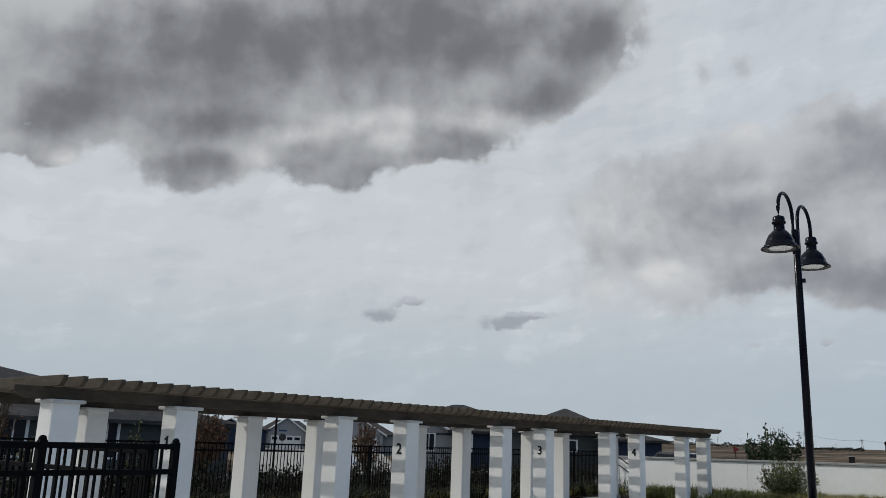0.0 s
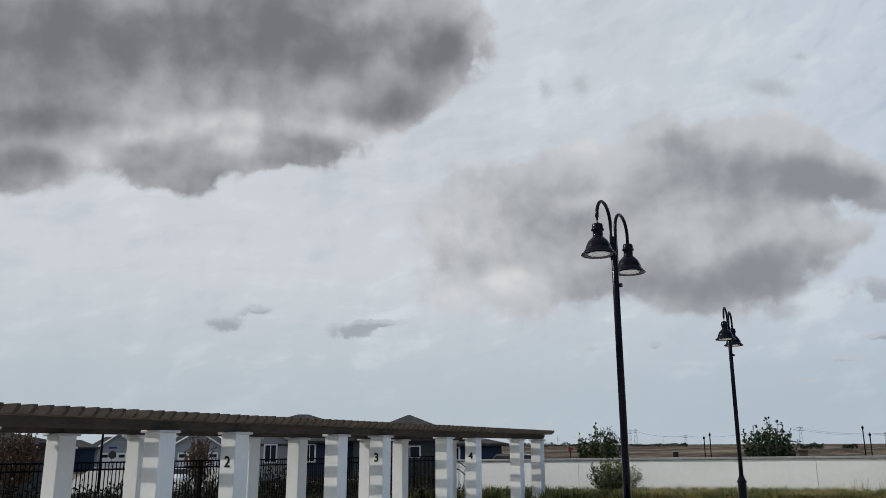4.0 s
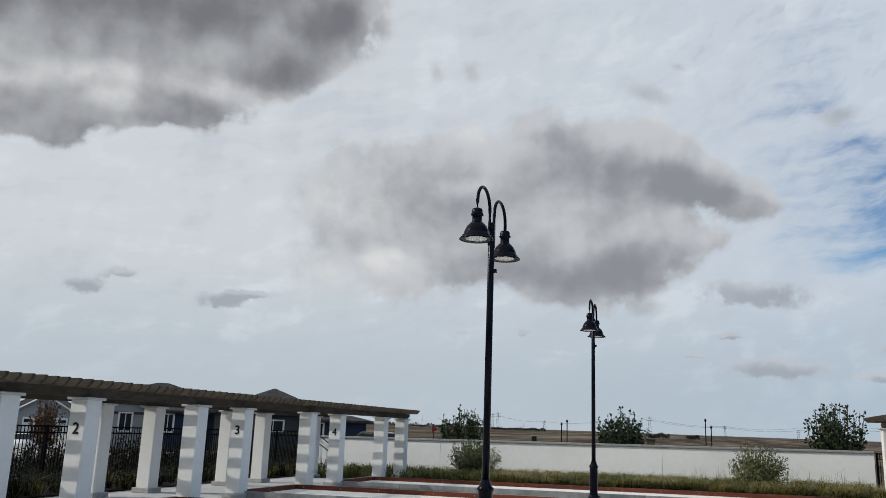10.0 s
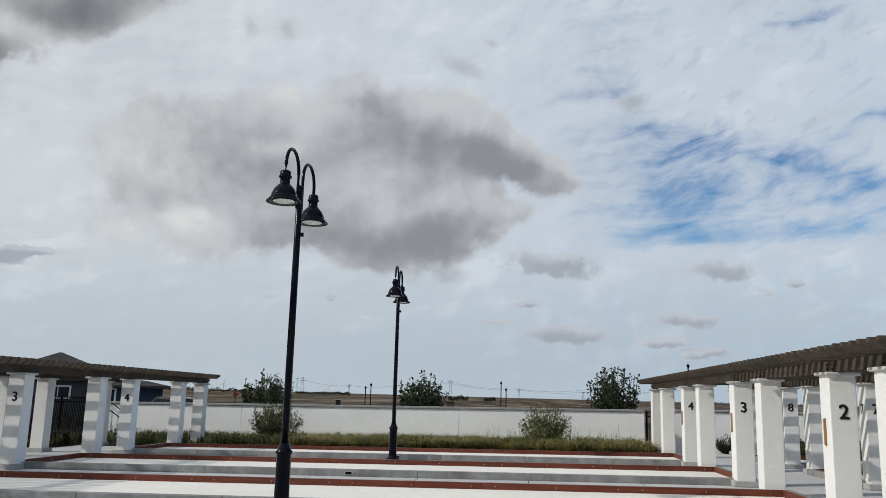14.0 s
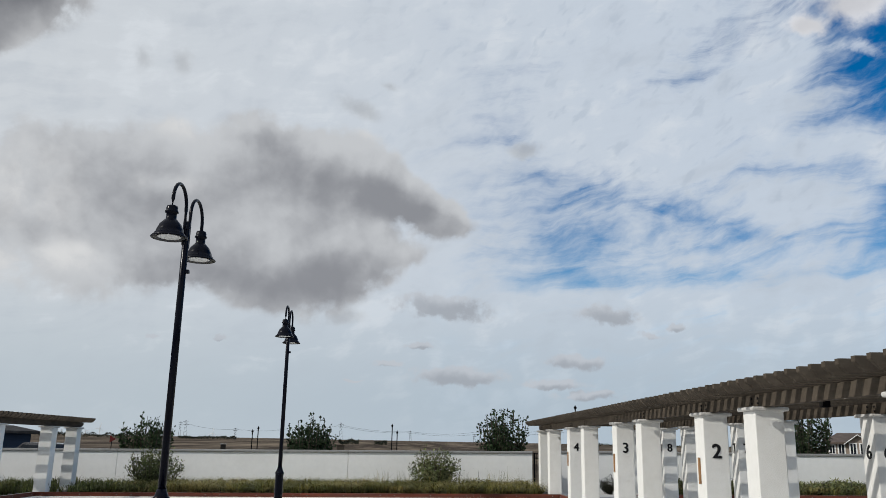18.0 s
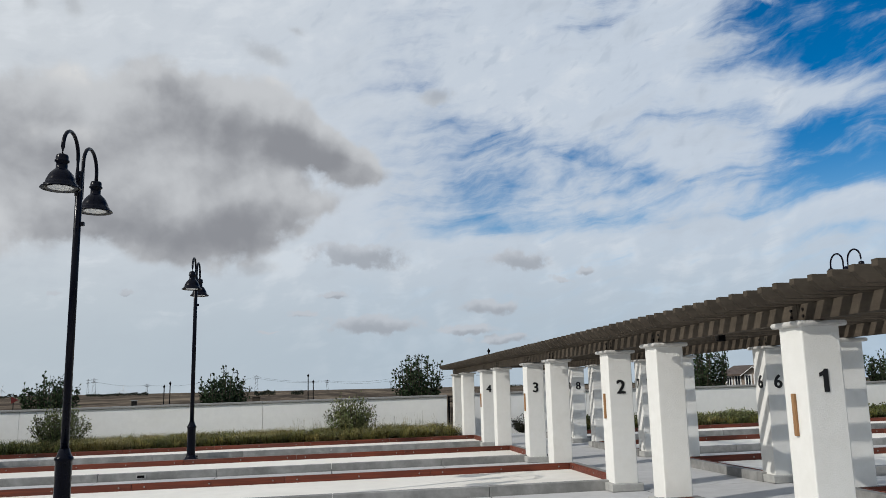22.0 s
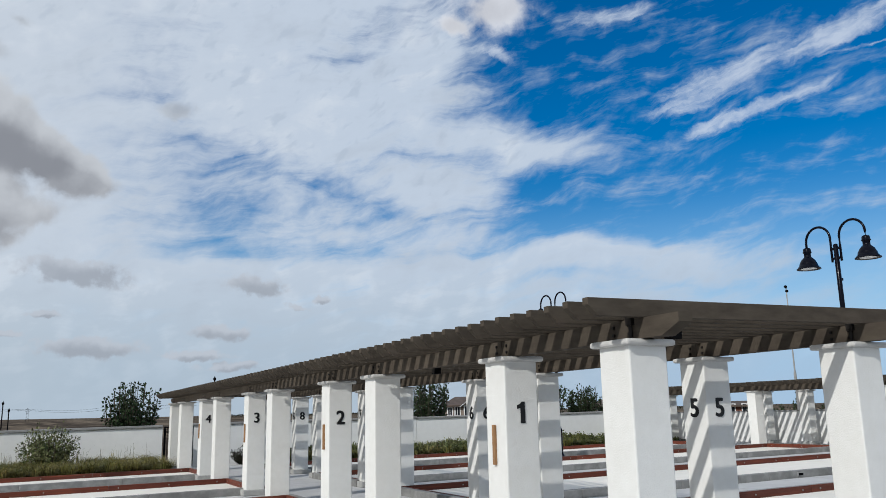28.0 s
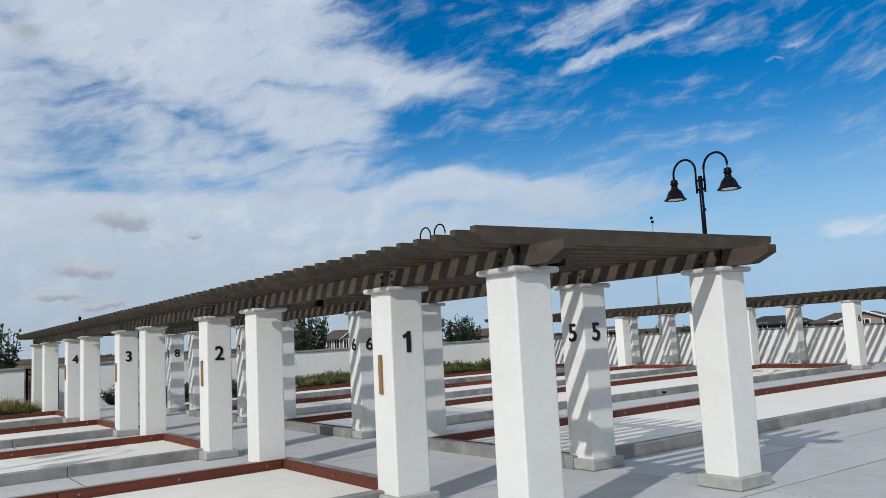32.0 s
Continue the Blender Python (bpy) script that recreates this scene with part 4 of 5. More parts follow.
for k in range(22):
    x = 9.2 + 0.76 * k + nr.uniform(-0.2, 0.2)
    straw = x < 17.0
    shoot_plant("low_shrub", "low mounded olive and straw shrub under the white wall" if straw else "low rounded green shrub under the white wall", "shrub",
                pose(x, nr.uniform(30.0, 31.2), lift(x)), nr.uniform(0.42, 0.60), 0.70, 90, 26, 0.10, BUSHL if straw else HEDGE, 32 + k, 0.0, 0.9, "low shrubs under the wall", 0.1)
i = 0
yy = 4.0
while yy < 34.0:
    shoot_plant("dark_shrub", "tall shrub in the second row behind the iron fence, shade put into its leaf colour", "shrub", pose(-19.3 + nr.uniform(-0.2, 0.2), yy + 0.6, lift(-18)), nr.uniform(1.0, 1.5), 0.95, 46, 26, 0.11, DUSK, 160 + i, 0.0, 0.8, "shrubs behind the fence", 0.1)
    shoot_plant("dark_shrub", "dense shrub behind the iron fence, shade put into its leaf colour", "shrub", pose(-18.0 + nr.uniform(-0.25, 0.25), yy, lift(-18)), nr.uniform(0.9, 1.35), 0.85, 46, 26, 0.10, DUSK, 60 + i, 0.0, 0.8, "shrubs behind the fence", 0.1)
    yy += nr.uniform(1.1, 1.7)
    i += 1
for az_, d, h, r, mt, lab, sd, nn in ((-54.47, 28, 2.95, 0.8, RUST, "small autumn tree with rusty leaves", 80, 80), (-66.85, 29, 3.45, 0.75, RUST, "small tree with brown fading leaves", 81, 34), (-43.72, 32, 2.9, 0.62, RUST, "thin street tree with brown leaves", 82, 46),
                                    (-58.57, 24, 2.35, 0.35, BUSHL, "slender pale green sapling", 83, 18), (-56.15, 24, 1.75, 0.5, BUSHL, "pale green young shrub behind the fence", 84, 30), (-64.52, 25, 2.0, 0.4, BUSHL, "slender pale sapling behind the iron fence", 85, 18)):
    shoot_plant("street_tree", lab, "tree", pose(d * math.sin(radians(az_)), d * math.cos(radians(az_)), -0.45), h, r, nn, 24, 0.12, mt, sd, 1.0 if h > 2.5 else 0.4, 0.8, "", 0.3)


# ---- fences ----
def iron_fence(name, label, a, b, top, post_at, gap=0.114, group="", picket=0.018, cap=True, lower=0.17, kind="", ph=0.034):
    """Black iron fence from a to b, with posts at these distances along it."""
    a, b = Vector((*a, 0)), Vector((*b, 0))
    d = b - a
    ln = d.length
    fc = thing(name, label, "fence", group, Matrix.Translation(a + Vector((0, 0, lift((a.x + b.x) / 2)))) @ pose(0, 0, 0, 0, 0, math.degrees(math.atan2(d.y, d.x))), kind)
    for z in (top - 0.02, top - 0.02 - lower, 0.14):
        part("rail", box(0, ln, -0.02, 0.02, z - 0.02, z + 0.02, 0.003), IRON, fc)
    me = bpy.data.meshes.new("picket")
    bm = box(-picket / 2, picket / 2, -picket / 2, picket / 2, 0.08, top - 0.03)
    bm.to_mesh(me)
    bm.free()
    me.materials.append(IRON)
    n = int(ln / gap)
    for i in range(1, n):
        share("picket", me, fc, pose(i * ln / n, 0, 0))
    for s in post_at:
        bm = box(s - ph, s + ph, -ph, ph, -0.1, top + 0.012, 0.004)
        if cap:
            bmesh.ops.create_uvsphere(bm, u_segments=10, v_segments=6, radius=ph * 1.05, matrix=Matrix.Translation((s, 0, top + 0.018)))
        part("post", bm, IRON, fc)
    return fc


iron_fence("iron_fence", "black iron picket fence along the planting bed", (-17.0, 1.0), (-17.0, WALL_Y), 1.63, [0.2 + 2.4 * i for i in range(13)], cap=False)
iron_fence("iron_gate_fence", "black iron picket fence with ball-topped posts", (-5.72, 3.88), (-5.72, -2.5), 1.665, (0.0, 1.06, 2.54, 4.54, 6.34), 0.116, picket=0.019, ph=0.028, lower=0.19)
iron_fence("iron_return_fence", "black iron picket fence turning off from the corner post", (-5.80, 3.72), (-11.0, 3.38), 1.655, (0.06, 2.4, 4.7), 0.116, picket=0.019, ph=0.022, lower=0.18)
iron_fence("iron_gate", "black iron gate between two white walls", (5.08, WALL_Y + 0.1), (6.15, WALL_Y + 0.1), 1.38, (0.03, 1.04), 0.11, cap=False)


def handrail():
    hr = thing("handrail", "dark grey metal stair handrail by the white wall", "handrail", where=pose(-14.0, 28.6, lift(-14)))
    for dz in (0.0, -0.28):
        part("rail", tube([(-0.45, 0, 1.46 + dz), (-0.25, 0, 1.40 + dz), (0.28, 0, 1.06 + dz), (0.40, 0, 1.04 + dz)], 0.022, 8), SHING, hr, smooth=True)
    for x, z in ((-0.45, 1.46), (0.40, 1.04)):
        part("post", tube([(x, 0, -0.05), (x, 0, z)], 0.022, 8), SHING, hr, smooth=True)


handrail()


# ---- houses ----
def siding(name, c):
    return material(name, c, tuple(q * 0.85 for q in c), 2.0, 0.5, 0.9, 0.2, 6, tuple(q * 0.7 for q in c), 0.3, 0.25, stretch=(0.3, 0.3, 6))


GREYH, NAVY, PALE, TAN = siding("grey_siding", (0.060, 0.068, 0.071)), siding("navy_siding", (0.020, 0.034, 0.062)), siding("pale_siding", (0.30, 0.31, 0.32)), siding("tan_render", (0.30, 0.25, 0.205))
BRICKH = siding("reddish_render", (0.20, 0.085, 0.06))
TILE = material("brown_roof_tiles", (0.125, 0.095, 0.08), (0.08, 0.062, 0.052), 1.6, 0.8, 0.9, 0.4, 9, spread=0.1)
TRIM = material("white_trim", (0.72, 0.72, 0.71), (0.65, 0.65, 0.64), 4, 0.4, 0.7)
PANE = material("dark_window_glass", (0.012, 0.015, 0.02), (0.02, 0.024, 0.03), 1, 0.5, 0.10, spec=0.15)
ASPH = material("asphalt", (0.055, 0.055, 0.056), (0.04, 0.04, 0.041), 3, 0.6, 0.92, 0.2, 60, (0.08, 0.08, 0.08), 0.3, 0.3)


def at_az(az_, dist):
    return dist * math.sin(radians(az_)), dist * math.cos(radians(az_))


def house(az_, dist, width, depth, eave, ridge, wall, roof, label, windows=(), garages=(), gable=None, base=-0.4, tilt=0.0, z=0.0, hip=True, ridge_part=0.5, ridge_at=0.0):
    """A single-storey house that faces the courts. Windows and garages: (middle, sill, width, height) along the front."""
    x, y = at_az(az_, dist)
    hs = thing("house", label, "house", "houses beyond the fence", pose(x, y, z, 0, 0, -az_ + tilt))
    w = width / 2
    part("wall", box(-w, w, 0, depth, base, eave), wall, hs)
    o = 0.45
    bm = bmesh.new()
    b = [bm.verts.new(q) for q in ((-w - o, -o, eave), (w + o, -o, eave), (w + o, depth + o, eave), (-w - o, depth + o, eave))]
    r = w * ridge_part if hip else w + o
    t = [bm.verts.new(q) for q in ((ridge_at - r, depth / 2, ridge), (ridge_at + r, depth / 2, ridge))]
    low = [bm.verts.new((v.co.x, v.co.y, v.co.z - 0.16)) for v in b]
    for f in ((b[0], b[1], t[1], t[0]), (b[1], b[2], t[1]), (b[2], b[3], t[0], t[1]), (b[3], b[0], t[0]), low[::-1]):
        bm.faces.new(f)
    for i in range(4):
        bm.faces.new((low[i], low[(i + 1) % 4], b[(i + 1) % 4], b[i]))
    bmesh.ops.recalc_face_normals(bm, faces=bm.faces[:])
    part("roof", bm, roof, hs)
    fronts = [0.0]
    if gable:
        gx, gw, gz, out = gable
        part("gable_wall", turn(prism([(gx - gw, base), (gx + gw, base), (gx + gw, eave), (gx, gz), (gx - gw, eave)], -0.5, out), Matrix(((0, 1, 0, 0), (-1, 0, 0, 0), (0, 0, 1, 0), (0, 0, 0, 1)))), wall, hs)
        s = (gz - eave) / gw
        for sg in (-1, 1):
            e = gw + 0.4
            bm = bmesh.new()
            q = [(gx, -out - 0.35, gz + 0.05), (gx + sg * e, -out - 0.35, gz + 0.05 - s * e), (gx + sg * e, depth / 2, gz + 0.05 - s * e), (gx, depth / 2, gz + 0.05)]
            top_ = [bm.verts.new((a_, b_, c_ + 0.1)) for a_, b_, c_ in q]
            bot_ = [bm.verts.new(k_) for k_ in q]
            bm.faces.new(top_), bm.faces.new(bot_[::-1])
            for i in range(4):
                bm.faces.new((bot_[i], bot_[(i + 1) % 4], top_[(i + 1) % 4], top_[i]))
            bmesh.ops.recalc_face_normals(bm, faces=bm.faces[:])
            part("gable_roof", bm, roof, hs)
            bm = tube([(gx, -out - 0.37, gz + 0.08), (gx + sg * e, -out - 0.37, gz + 0.08 - s * e)], 0.09 if gw > 1 else 0.04, 4)
            part("bargeboard", bm, TRIM, hs, "white bargeboard")
    for cx, sill, ww, hh in windows:
        y0 = -(gable[3] if gable and abs(cx - gable[0]) < gable[1] else 0) - 0.02
        wn = part("window", box(cx - ww / 2 - 0.09, cx + ww / 2 + 0.09, y0 - 0.04, y0 + 0.05, sill - 0.09, sill + hh + 0.09), TRIM, hs, "white-framed window")
        for sx in (-1, 1):
            part("pane", box(cx + sx * ww / 4 - ww / 4 + 0.03, cx + sx * ww / 4 + ww / 4 - 0.03, y0 - 0.055, y0 - 0.03, sill, sill + hh), PANE, wn)
    for cx, sill, ww, hh in garages:
        y0 = -(gable[3] if gable and abs(cx - gable[0]) < gable[1] else 0) - 0.02
        gd = part("garage_door", box(cx - ww / 2, cx + ww / 2, y0 - 0.03, y0 + 0.03, base + 0.1, sill + hh), TRIM, hs, "white garage door")
        for i in range(4):
            wx = cx - ww / 2 + ww * (i + 0.5) / 4
            part("pane", box(wx - ww * 0.09, wx + ww * 0.09, y0 - 0.045, y0 - 0.028, sill + hh - 0.55, sill + hh - 0.2), PANE, gd)
    return hs


house(-68.40, 36, 20.0, 10, 2.5, 4.7, GREYH, SHING, "dark grey single-storey house with a hip roof behind the fence", windows=((5.0, 1.0, 0.8, 1.4), (1.6, 1.0, 0.9, 1.4)), ridge_part=0.05, z=-0.57)
house(-52.21, 96, 5.6, 9, 3.1, 3.9, NAVY, SHING, "navy blue house with a low shingle roof", gable=(-1.2, 1.9, 4.1, 0.7), z=-1.19)
house(-49.22, 110, 6.4, 11, 3.0, 4.4, PALE, SHING, "grey house with a gabled garage", garages=((0.0, 0.5, 3.8, 1.9),), gable=(0.0, 2.3, 4.6, 1.2), z=-1.13)
house(-44.38, 100, 8.4, 11, 2.8, 4.3, PALE, SHING, "pale house with a gabled garage", garages=((0.2, 0.5, 4.4, 1.8),), gable=(0.0, 3.0, 4.6, 1.2), z=-0.98)
house(-39.15, 62, 3.8, 10, 2.6, 3.6, PALE, SHING, "pale grey house with white windows", windows=((-0.35, 1.35, 0.8, 1.15),), gable=(-0.5, 2.0, 3.5, 0.4), z=-0.57)
house(-37.5, 75, 10.0, 9, 3.8, 5.45, GREYH, SHING, "grey house with a wide low hip roof in the row behind", ridge_part=0.1, z=-0.6)
house(-35.82, 60, 4.0, 9, 2.75, 3.7, NAVY, SHING, "navy blue house with white windows and a low roof", windows=((-1.1, 1.35, 0.7, 1.1),), ridge_part=0.02, ridge_at=-1.4, z=-0.52)
house(-30.18, 58, 7.6, 10, 2.8, 4.62, GREYH, SHING, "grey house with a hip roof and a white window", windows=((0.1, 1.6, 1.35, 0.65),), ridge_part=0.02, z=-0.46)
house(-25.80, 56, 3.9, 8, 2.40, 2.75, NAVY, SHING, "low navy blue house wing", windows=((-1.25, 1.15, 0.7, 0.95),), z=-0.40)
house(28.45, 88, 4.8, 9, 2.15, 3.1, TAN, TILE, "tan house with a brown tiled hip roof and white windows", windows=((-1.9, 1.1, 0.45, 0.75), (-1.1, 1.1, 0.5, 0.85), (-0.1, 1.0, 0.5, 1.0), (0.75, 1.0, 0.5, 1.0), (1.8, 1.0, 0.7, 0.9)), gable=(0.35, 0.8, 2.75, 0.5), z=0.45, ridge_part=0.6)
for az_, dist, wd, ev, rg, wl, rf, lab, gb, dz in ((38.21, 120, 6.0, 2.6, 3.6, TAN, TILE, "tan house with a tiled roof", False, -0.21),
                                           (46.51, 95, 4.6, 2.4, 2.9, BRICKH, TILE, "low reddish house with dark windows", False, -0.41), (53.97, 98, 5.0, 2.5, 3.2, GREYH, SHING, "grey house with a shingle roof", False, -0.56),
                                           (57.38, 96, 6.5, 2.5, 3.35, GREYH, SHING, "grey house with a shingle hip roof", False, -0.60), (61.81, 92, 7.6, 2.45, 3.35, TAN, TILE, "tan house with a tiled gable roof", True, -0.70), (66.43, 94, 6.5, 2.5, 3.4, TAN, TILE, "tan house with a tiled roof", False, -0.75)):
    house(az_, dist, wd, 9, ev, rg, wl, rf, lab, windows=((-wd * 0.26, 1.3, 0.9, 1.2), (wd * 0.10, 1.3, 0.9, 1.2), (wd * 0.36, 1.3, 0.7, 1.2)), gable=(wd * 0.1, wd * 0.3, rg - 0.1, 1.0) if gb else None, z=dz)


def road():
    def flat_strip(name, x0, x1, y0, y1, z, mt, label, category):
        bm = bmesh.new()
        n = 12
        for i in range(n):
            a, b = y0 + (y1 - y0) * i / n, y0 + (y1 - y0) * (i + 1) / n
            bm.faces.new([bm.verts.new(q) for q in ((x0, a, z), (x1, a, z), (x1, b, z), (x0, b, z))])
        bmesh.ops.remove_doubles(bm, verts=bm.verts[:], dist=1e-4)
        tagged(link(name, bm, mt), label, category, kind="structure")

    flat_strip("road", -29.5, -22.4, -30, 66, -0.42, ASPH, "grey asphalt street behind the fence", "road")
    for i, (a, b) in enumerate(((-22.2, -20.4), (-31.6, -29.7))):
        sw = thing("sidewalk_%d" % (i + 1), "pale concrete sidewalk with a kerb beside the street", "sidewalk", kind="structure")
        for k in range(32):
            part("flag", box(a, b, -30 + 3 * k + 0.01, -27 + 3 * k - 0.01, -0.6, -0.29, 0.01), WALK, sw)
    for i, (az_, d0, d1, w) in enumerate(((-49.18, 44, 109, 2.6), (-44.16, 44, 98, 2.6))):
        x0, y0 = at_az(az_, d0)
        bm = box(-w, w, 0, d1 - d0, -0.9, -0.37, 0.02)
        tagged(link("driveway_%d" % (i + 1), bm, WALK, where=pose(x0, y0, 0, 0, 0, -az_)), "pale concrete driveway of a house", "driveway", kind="structure")


WALK = material("pale_walk_concrete", (0.33, 0.325, 0.31), (0.26, 0.255, 0.245), 2, 0.5, 0.9, 0.2, 40, (0.30, 0.29, 0.28), 0.4, 0.3, spread=0.04)
road()


def street_sign():
    x, y = at_az(-49.44, 75)
    sg = thing("street_sign", "grey back of an octagonal stop sign on a post", "sign", where=pose(x, y, -1.19, 0, 0, 49.5))
    part("post", box(-0.035, 0.035, -0.03, 0.03, 0, 3.05), COPING, sg)
    bm = bmesh.new()
    bmesh.ops.create_cone(bm, cap_ends=True, segments=8, radius1=0.33, radius2=0.33, depth=0.02, matrix=Matrix.Translation((0, -0.05, 2.42)) @ pose(0, 0, 0, 90, 0, 0) @ pose(0, 0, 0, 0, 0, 22.5))
    part("sign_plate", bm, SHING, sg, "dull grey octagonal plate")
    part("name_plate", box(-0.34, 0.34, -0.06, -0.04, 2.92, 3.07), material("sign_blue", (0.03, 0.06, 0.14)), sg, "dark blue name plate")
    x, y = at_az(-19.19, 60)
    sg = thing("road_sign", "small red triangular road sign on a post", "sign", where=pose(x, y, -0.88, 0, 0, 19.2))
    part("post", box(-0.03, 0.03, -0.03, 0.03, 0, 2.5), DARKST, sg)
    bm = bmesh.new()
    bmesh.ops.create_cone(bm, cap_ends=True, segments=3, radius1=0.27, radius2=0.27, depth=0.02, matrix=Matrix.Translation((0, -0.05, 2.5)) @ pose(0, 0, 0, 90, 0, 0) @ pose(0, 0, 0, 0, 0, -90))
    part("sign_plate", bm, material("sign_red", (0.20, 0.035, 0.03)), sg, "red triangular plate")


street_sign()


# ---- parked cars ----
def car(az_, dist, spin, paint, label, tall=1.0):
    x, y = at_az(az_, dist)
    cr = thing("parked_car", label, "car", "parked cars", pose(x, y, -1.06 if dist > 40 else -0.43, 0, 0, spin) @ Matrix.Diagonal((1, 1, tall, 1)))
    body = prism([(-2.2, 0.35), (-2.25, 0.75), (-2.1, 0.95), (-0.95, 1.02), (-0.3, 1.42), (1.0, 1.45), (1.75, 1.05), (2.2, 0.98), (2.28, 0.6), (2.2, 0.35)], -0.86, 0.86)
    bmesh.ops.bevel(body, geom=body.edges[:], offset=0.05, segments=2, affect="EDGES")
    part("body", body, paint, cr, smooth=True)
    for sx in (-1, 1):
        bm = prism([(-0.75, 1.03), (-0.25, 1.36), (0.95, 1.38), (1.5, 1.06)], sx * 0.862 - 0.006, sx * 0.862 + 0.006)
        part("side_window", bm, PANE, cr)
        for yy_ in (-1.4, 1.42):
            wh = part("wheel", turn(lathe([(0.18, -0.11), (0.33, -0.10), (0.33, 0.10), (0.18, 0.11)], 18), Matrix.Translation((sx * 0.78, yy_, 0.33)) @ pose(0, 0, 0, 0, 90, 0)), DARKST, cr)
            part("rim", turn(lathe([(0.02, -0.115), (0.19, -0.115), (0.19, 0.115), (0.02, 0.115)], 14), Matrix.Translation((sx * 0.78, yy_, 0.33)) @ pose(0, 0, 0, 0, 90, 0)), STEEL, wh)
    part("rear_window", prism([(1.08, 1.40), (1.68, 1.10), (1.70, 1.12), (1.10, 1.42)], -0.68, 0.68), PANE, cr)
    part("windscreen", prism([(-0.36, 1.36), (-0.86, 1.05), (-0.88, 1.07), (-0.38, 1.40)], -0.68, 0.68), PANE, cr)


car(-45.48, 62, 60, material("white_car_paint", (0.75, 0.75, 0.75), None, 3, 0.2, 0.3, coat=0.5), "white car parked in a driveway")
car(-22.14, 38.5, 62, material("black_car_paint", (0.012, 0.012, 0.014), None, 3, 0.2, 0.25, coat=0.5), "dark tall car parked beyond the white wall", 1.28)


def small_far_box(name, label, category, az_, dist, w, z0, z1, mt, roof=None):
    x, y = at_az(az_, dist)
    kb = thing(name, label, category, where=pose(x, y, 0, 0, 0, -az_))
    part("body", box(-w / 2, w / 2, 0, w, z0, z1, 0.03), mt, kb)
    part("roof", box(-w / 2 - 0.12, w / 2 + 0.12, -0.12, w + 0.12, z1 + 0.002, z1 + 0.14, 0.03), roof or mt, kb)


small_far_box("kiosk", "small dark portable cabin out in the field", "cabin", -12.49, 150, 0.9, -0.90, 1.05, DARKST, COPING)
small_far_box("wooden_crate", "brown box-shaped shed behind the wall", "shed", -4.71, 120, 1.1, -0.90, 1.29, TIMBER)


# ---- far things ----
def lattice_tower(az_, dist, height, width):
    x, y = at_az(az_, dist)
    z0 = -0.5 + 0.0064 * max(0, dist - 150)
    tw = thing("pylon", "distant steel lattice power pylon", "pylon", "pylons on the horizon", pose(x, y, z0, 0, 0, -az_))
    r = dist * 0.00016
    for s in (-1, 1):
        for q in (-1, 1):
            part("leg", tube([(s * width / 2, q * width / 2, 0), (s * width * 0.12, q * width * 0.12, height)], r, 4), DARKST, tw)
    for i in range(5):
        z = height * (i + 0.6) / 5
        k = width / 2 * (1 - 0.76 * z / height)
        part("brace", tube([(-k, -k, z), (k, -k, min(height, z + height * 0.18))], r * 0.7, 4), DARKST, tw)
    for z in (0.78, 0.92):
        part("crossarm", tube([(-width * 0.75, 0, height * z), (width * 0.75, 0, height * z)], r, 4), DARKST, tw)


for az_, el_ in ((-15.42, 1.19), (-15.07, 1.24), (-11.88, 0.83), (-4.86, 1.32), (-0.09, 0.87), (4.31, 0.74), (-21.93, 0.61)):
    lattice_tower(az_, 620, 620 * math.tan(radians(el_)) - 0.4, 2.9 if el_ > 1.2 else 1.9)


def wire(points, r):
    bm = bmesh.new()
    out = []
    for (a0, d0, e0), (a1, d1, e1) in zip(points, points[1:]):
        for i in range(12):
            t = i / 12
            a, d, e = a0 + (a1 - a0) * t, d0 + (d1 - d0) * t, e0 + (e1 - e0) * t - 0.16 * 4 * t * (1 - t)
            out.append((*at_az(a, d), 1.65 + d * math.tan(radians(e))))
    return tube(out, r, 4, bm)


pw = thing("power_line", "thin sagging power cables between the pylons", "cable")
part("cable", wire([(-15.17, 620, 1.12), (-11.83, 620, 0.78), (-7.89, 620, 0.98), (-4.86, 620, 1.22), (-0.10, 620, 0.87), (4.34, 620, 0.91), (11.80, 620, 1.37)], 0.055), DARKST, pw)
part("cable", wire([(-4.86, 620, 1.12), (-0.10, 620, 0.80), (4.34, 620, 0.76), (11.80, 620, 1.17)], 0.055), DARKST, pw)


def road_post(az_, dist, el_):
    x, y = at_az(az_, dist)
    z1 = 1.65 + dist * math.tan(radians(el_))
    pp = thing("light_pole", "dark street light pole beyond the wall", "light pole", "poles beyond the wall", pose(x, y, 0))
    part("pole", tube([(0, 0, -0.6), (0, 0, z1)], 0.055, 8), IRON, pp, smooth=True)
    part("lamp_head", lathe([(0.05, z1 - 0.1), (0.11, z1), (0.13, z1 + 0.12), (0.04, z1 + 0.2), (0.02, z1 + 0.3)], 10), IRON, pp)


for az_, el_ in ((-10.58, 0.61), (-10.21, 0.82), (-1.20, 1.17), (-0.85, 0.74)):
    road_post(az_, 95, el_)
road_post(11.38, 70, 2.57)
road_post(-49.89, 44, 1.78)


def turbine(az_, dist, el_, spin):
    x, y = at_az(az_, dist)
    hub = 1.65 + dist * math.tan(radians(el_))
    tb = thing("wind_turbine", "distant white wind turbine standing still", "wind turbine", "wind turbines on the horizon", pose(x, y, 0, 0, 0, -az_))
    part("tower", tube([(0, 0, 5), (0, 0, hub)], 0.7, 6), TRIM, tb)
    for i in range(3):
        a = radians(spin + 120 * i)
        part("blade", tube([(0, -1.5, hub), (10 * math.sin(a), -1.5, hub + 10 * math.cos(a))], 0.45, 4), TRIM, tb)


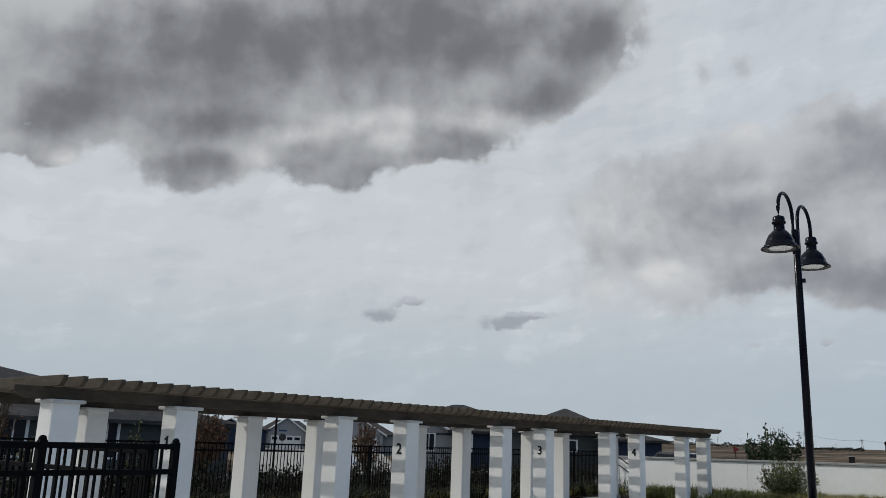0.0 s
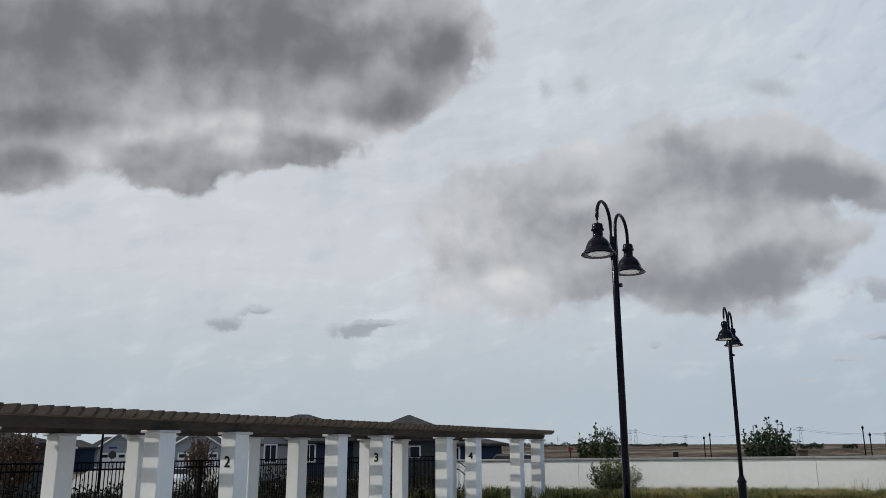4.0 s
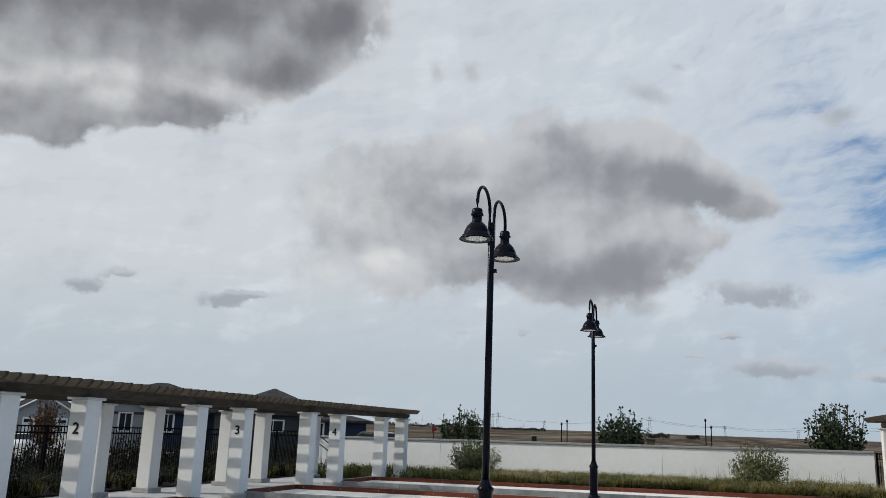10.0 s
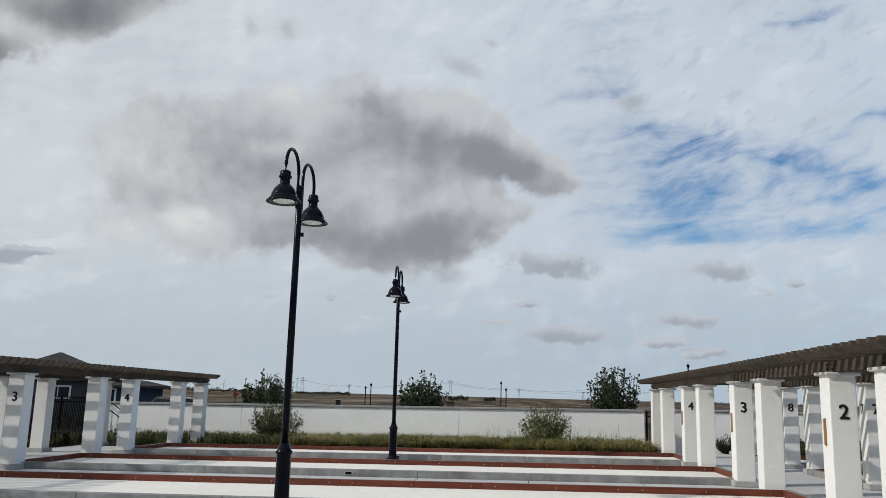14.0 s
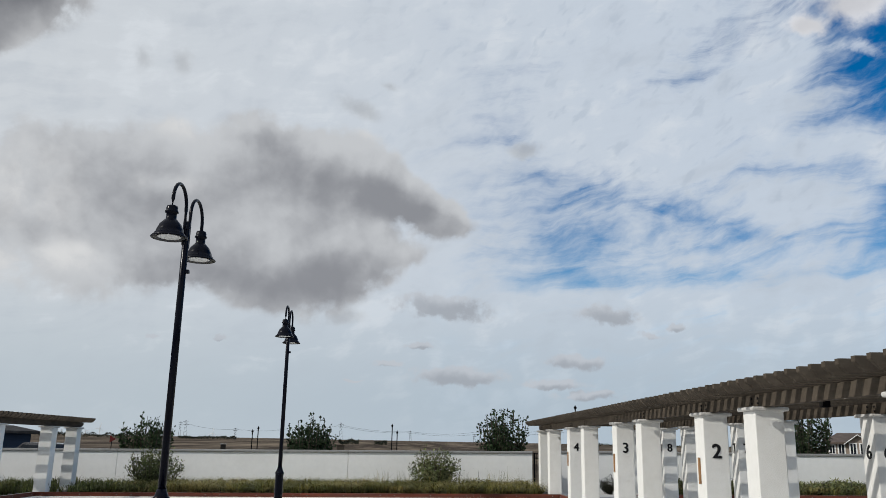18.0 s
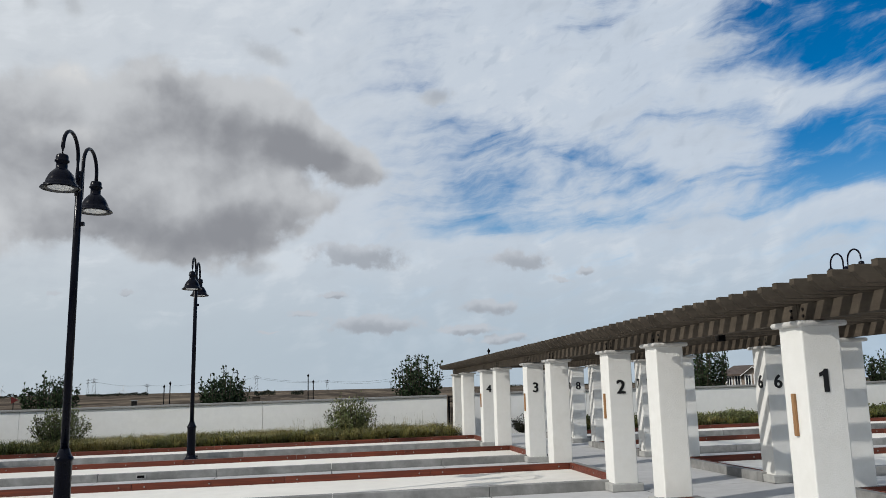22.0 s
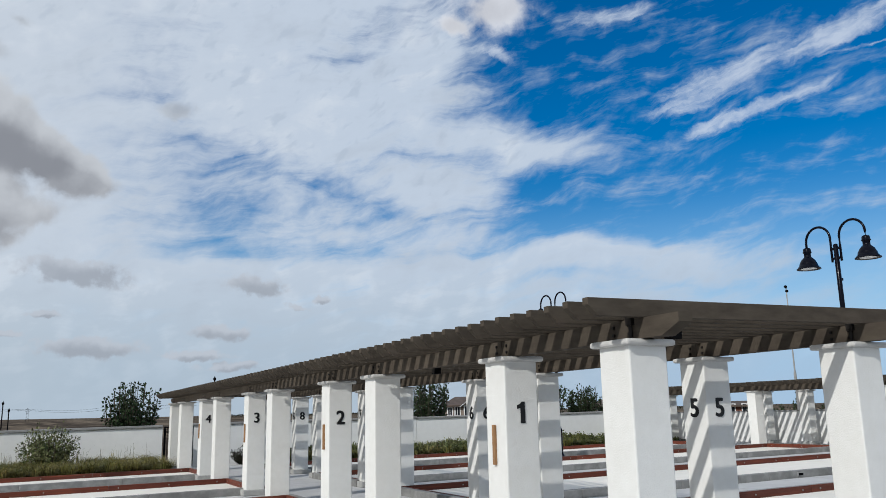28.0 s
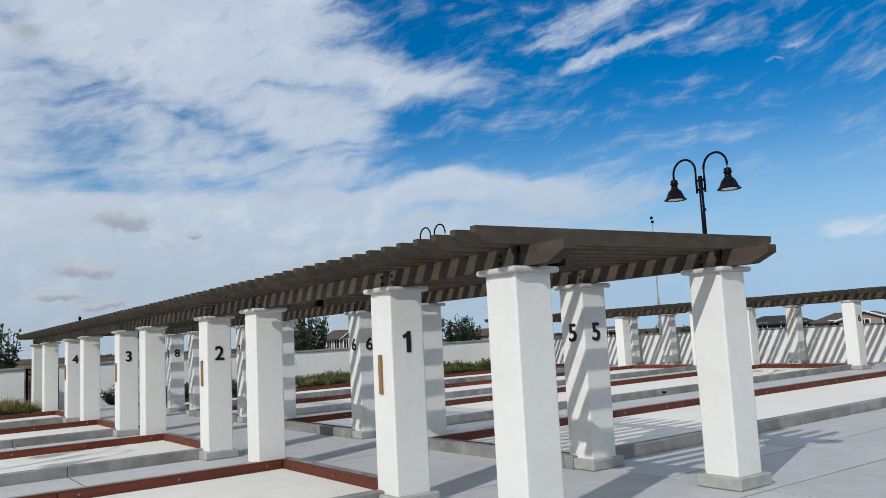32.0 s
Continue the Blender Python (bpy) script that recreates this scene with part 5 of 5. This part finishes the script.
for az_, el_, sp in ((-20.33, 0.68, 15), (-18.91, 0.64, 50), (-21.14, 0.47, 80), (-22.55, 0.50, 30), (-17.70, 0.51, 100), (-13.35, 0.51, 10), (-8.60, 0.52, 70)):
    turbine(az_, 1900, el_, sp)


def far_trees():
    rnd = np.random.RandomState(9)
    pts = []
    for a0, a1, d, h, n in ((-24, -17, 700, 4.2, 700), (-15.5, -11.8, 760, 3.6, 500), (-4.95, -3.6, 420, 3.4, 420), (-2.5, -1.7, 430, 2.6, 200), (12, 24, 800, 3, 500), (26, 46, 500, 4, 1200), (46, 75, 300, 3.4, 900), (-75, -40, 220, 4, 1500)):
        z0 = -0.5 + 0.0064 * max(0, d - 150)
        for i in range(n * 3):
            a = rnd.uniform(a0, a1)
            x, y = at_az(a, d + rnd.uniform(-20, 20))
            hh = h * (0.55 + 0.45 * noise.noise((a * 2.1, d, 0.3)) + 0.2 * noise.noise((a * 7, d, 1.3)))
            pts.append((x, y, z0 + max(0.2, hh) * rnd.uniform(0, 1) ** 0.6))
    p = np.array(pts)
    sz = np.linalg.norm(p[:, :2], axis=1) * 0.0012
    w = rnd.normal(0, 1, p.shape)
    q = leaf_quads(p, w, 1.0, 0.45, rnd)
    q = p[:, None, :] + (q - p[:, None, :]) * sz[:, None, None]
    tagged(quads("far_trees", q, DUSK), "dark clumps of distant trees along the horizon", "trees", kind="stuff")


far_trees()


def mast():
    x, y = at_az(49.89, 42)
    ms = thing("mast", "tall thin grey mast with two small weather cups", "mast", where=pose(x, y, -0.3))
    z1 = 1.95 + 42 * math.tan(radians(7.57))
    part("pole", lathe([(0.07, 0), (0.06, 3.5), (0.035, 3.6), (0.025, z1)], 10), COPING, ms, smooth=True)
    for dz in (0.0, -0.2):
        bm = bmesh.new()
        bmesh.ops.create_uvsphere(bm, u_segments=10, v_segments=8, radius=0.075, matrix=Matrix.Translation((0.03 if dz else -0.03, 0, z1 + dz)))
        part("cup", bm, IRON, ms, smooth=True)


mast()
for az_, d, h, r, sd in ((50.17, 44, 2.7, 0.5, 91), (48.57, 46, 2.1, 0.7, 92), (52.46, 40, 2.2, 0.8, 93), (51.49, 50, 2.2, 0.5, 94)):
    x, y = at_az(az_, d)
    shoot_plant("roadside_tree", "dark roadside tree beyond the eastern wall", "tree", pose(x, y, -0.2), h, r, 50, 26, 0.16, LEAF, sd, 0.6, 0.8, "", 0.2)
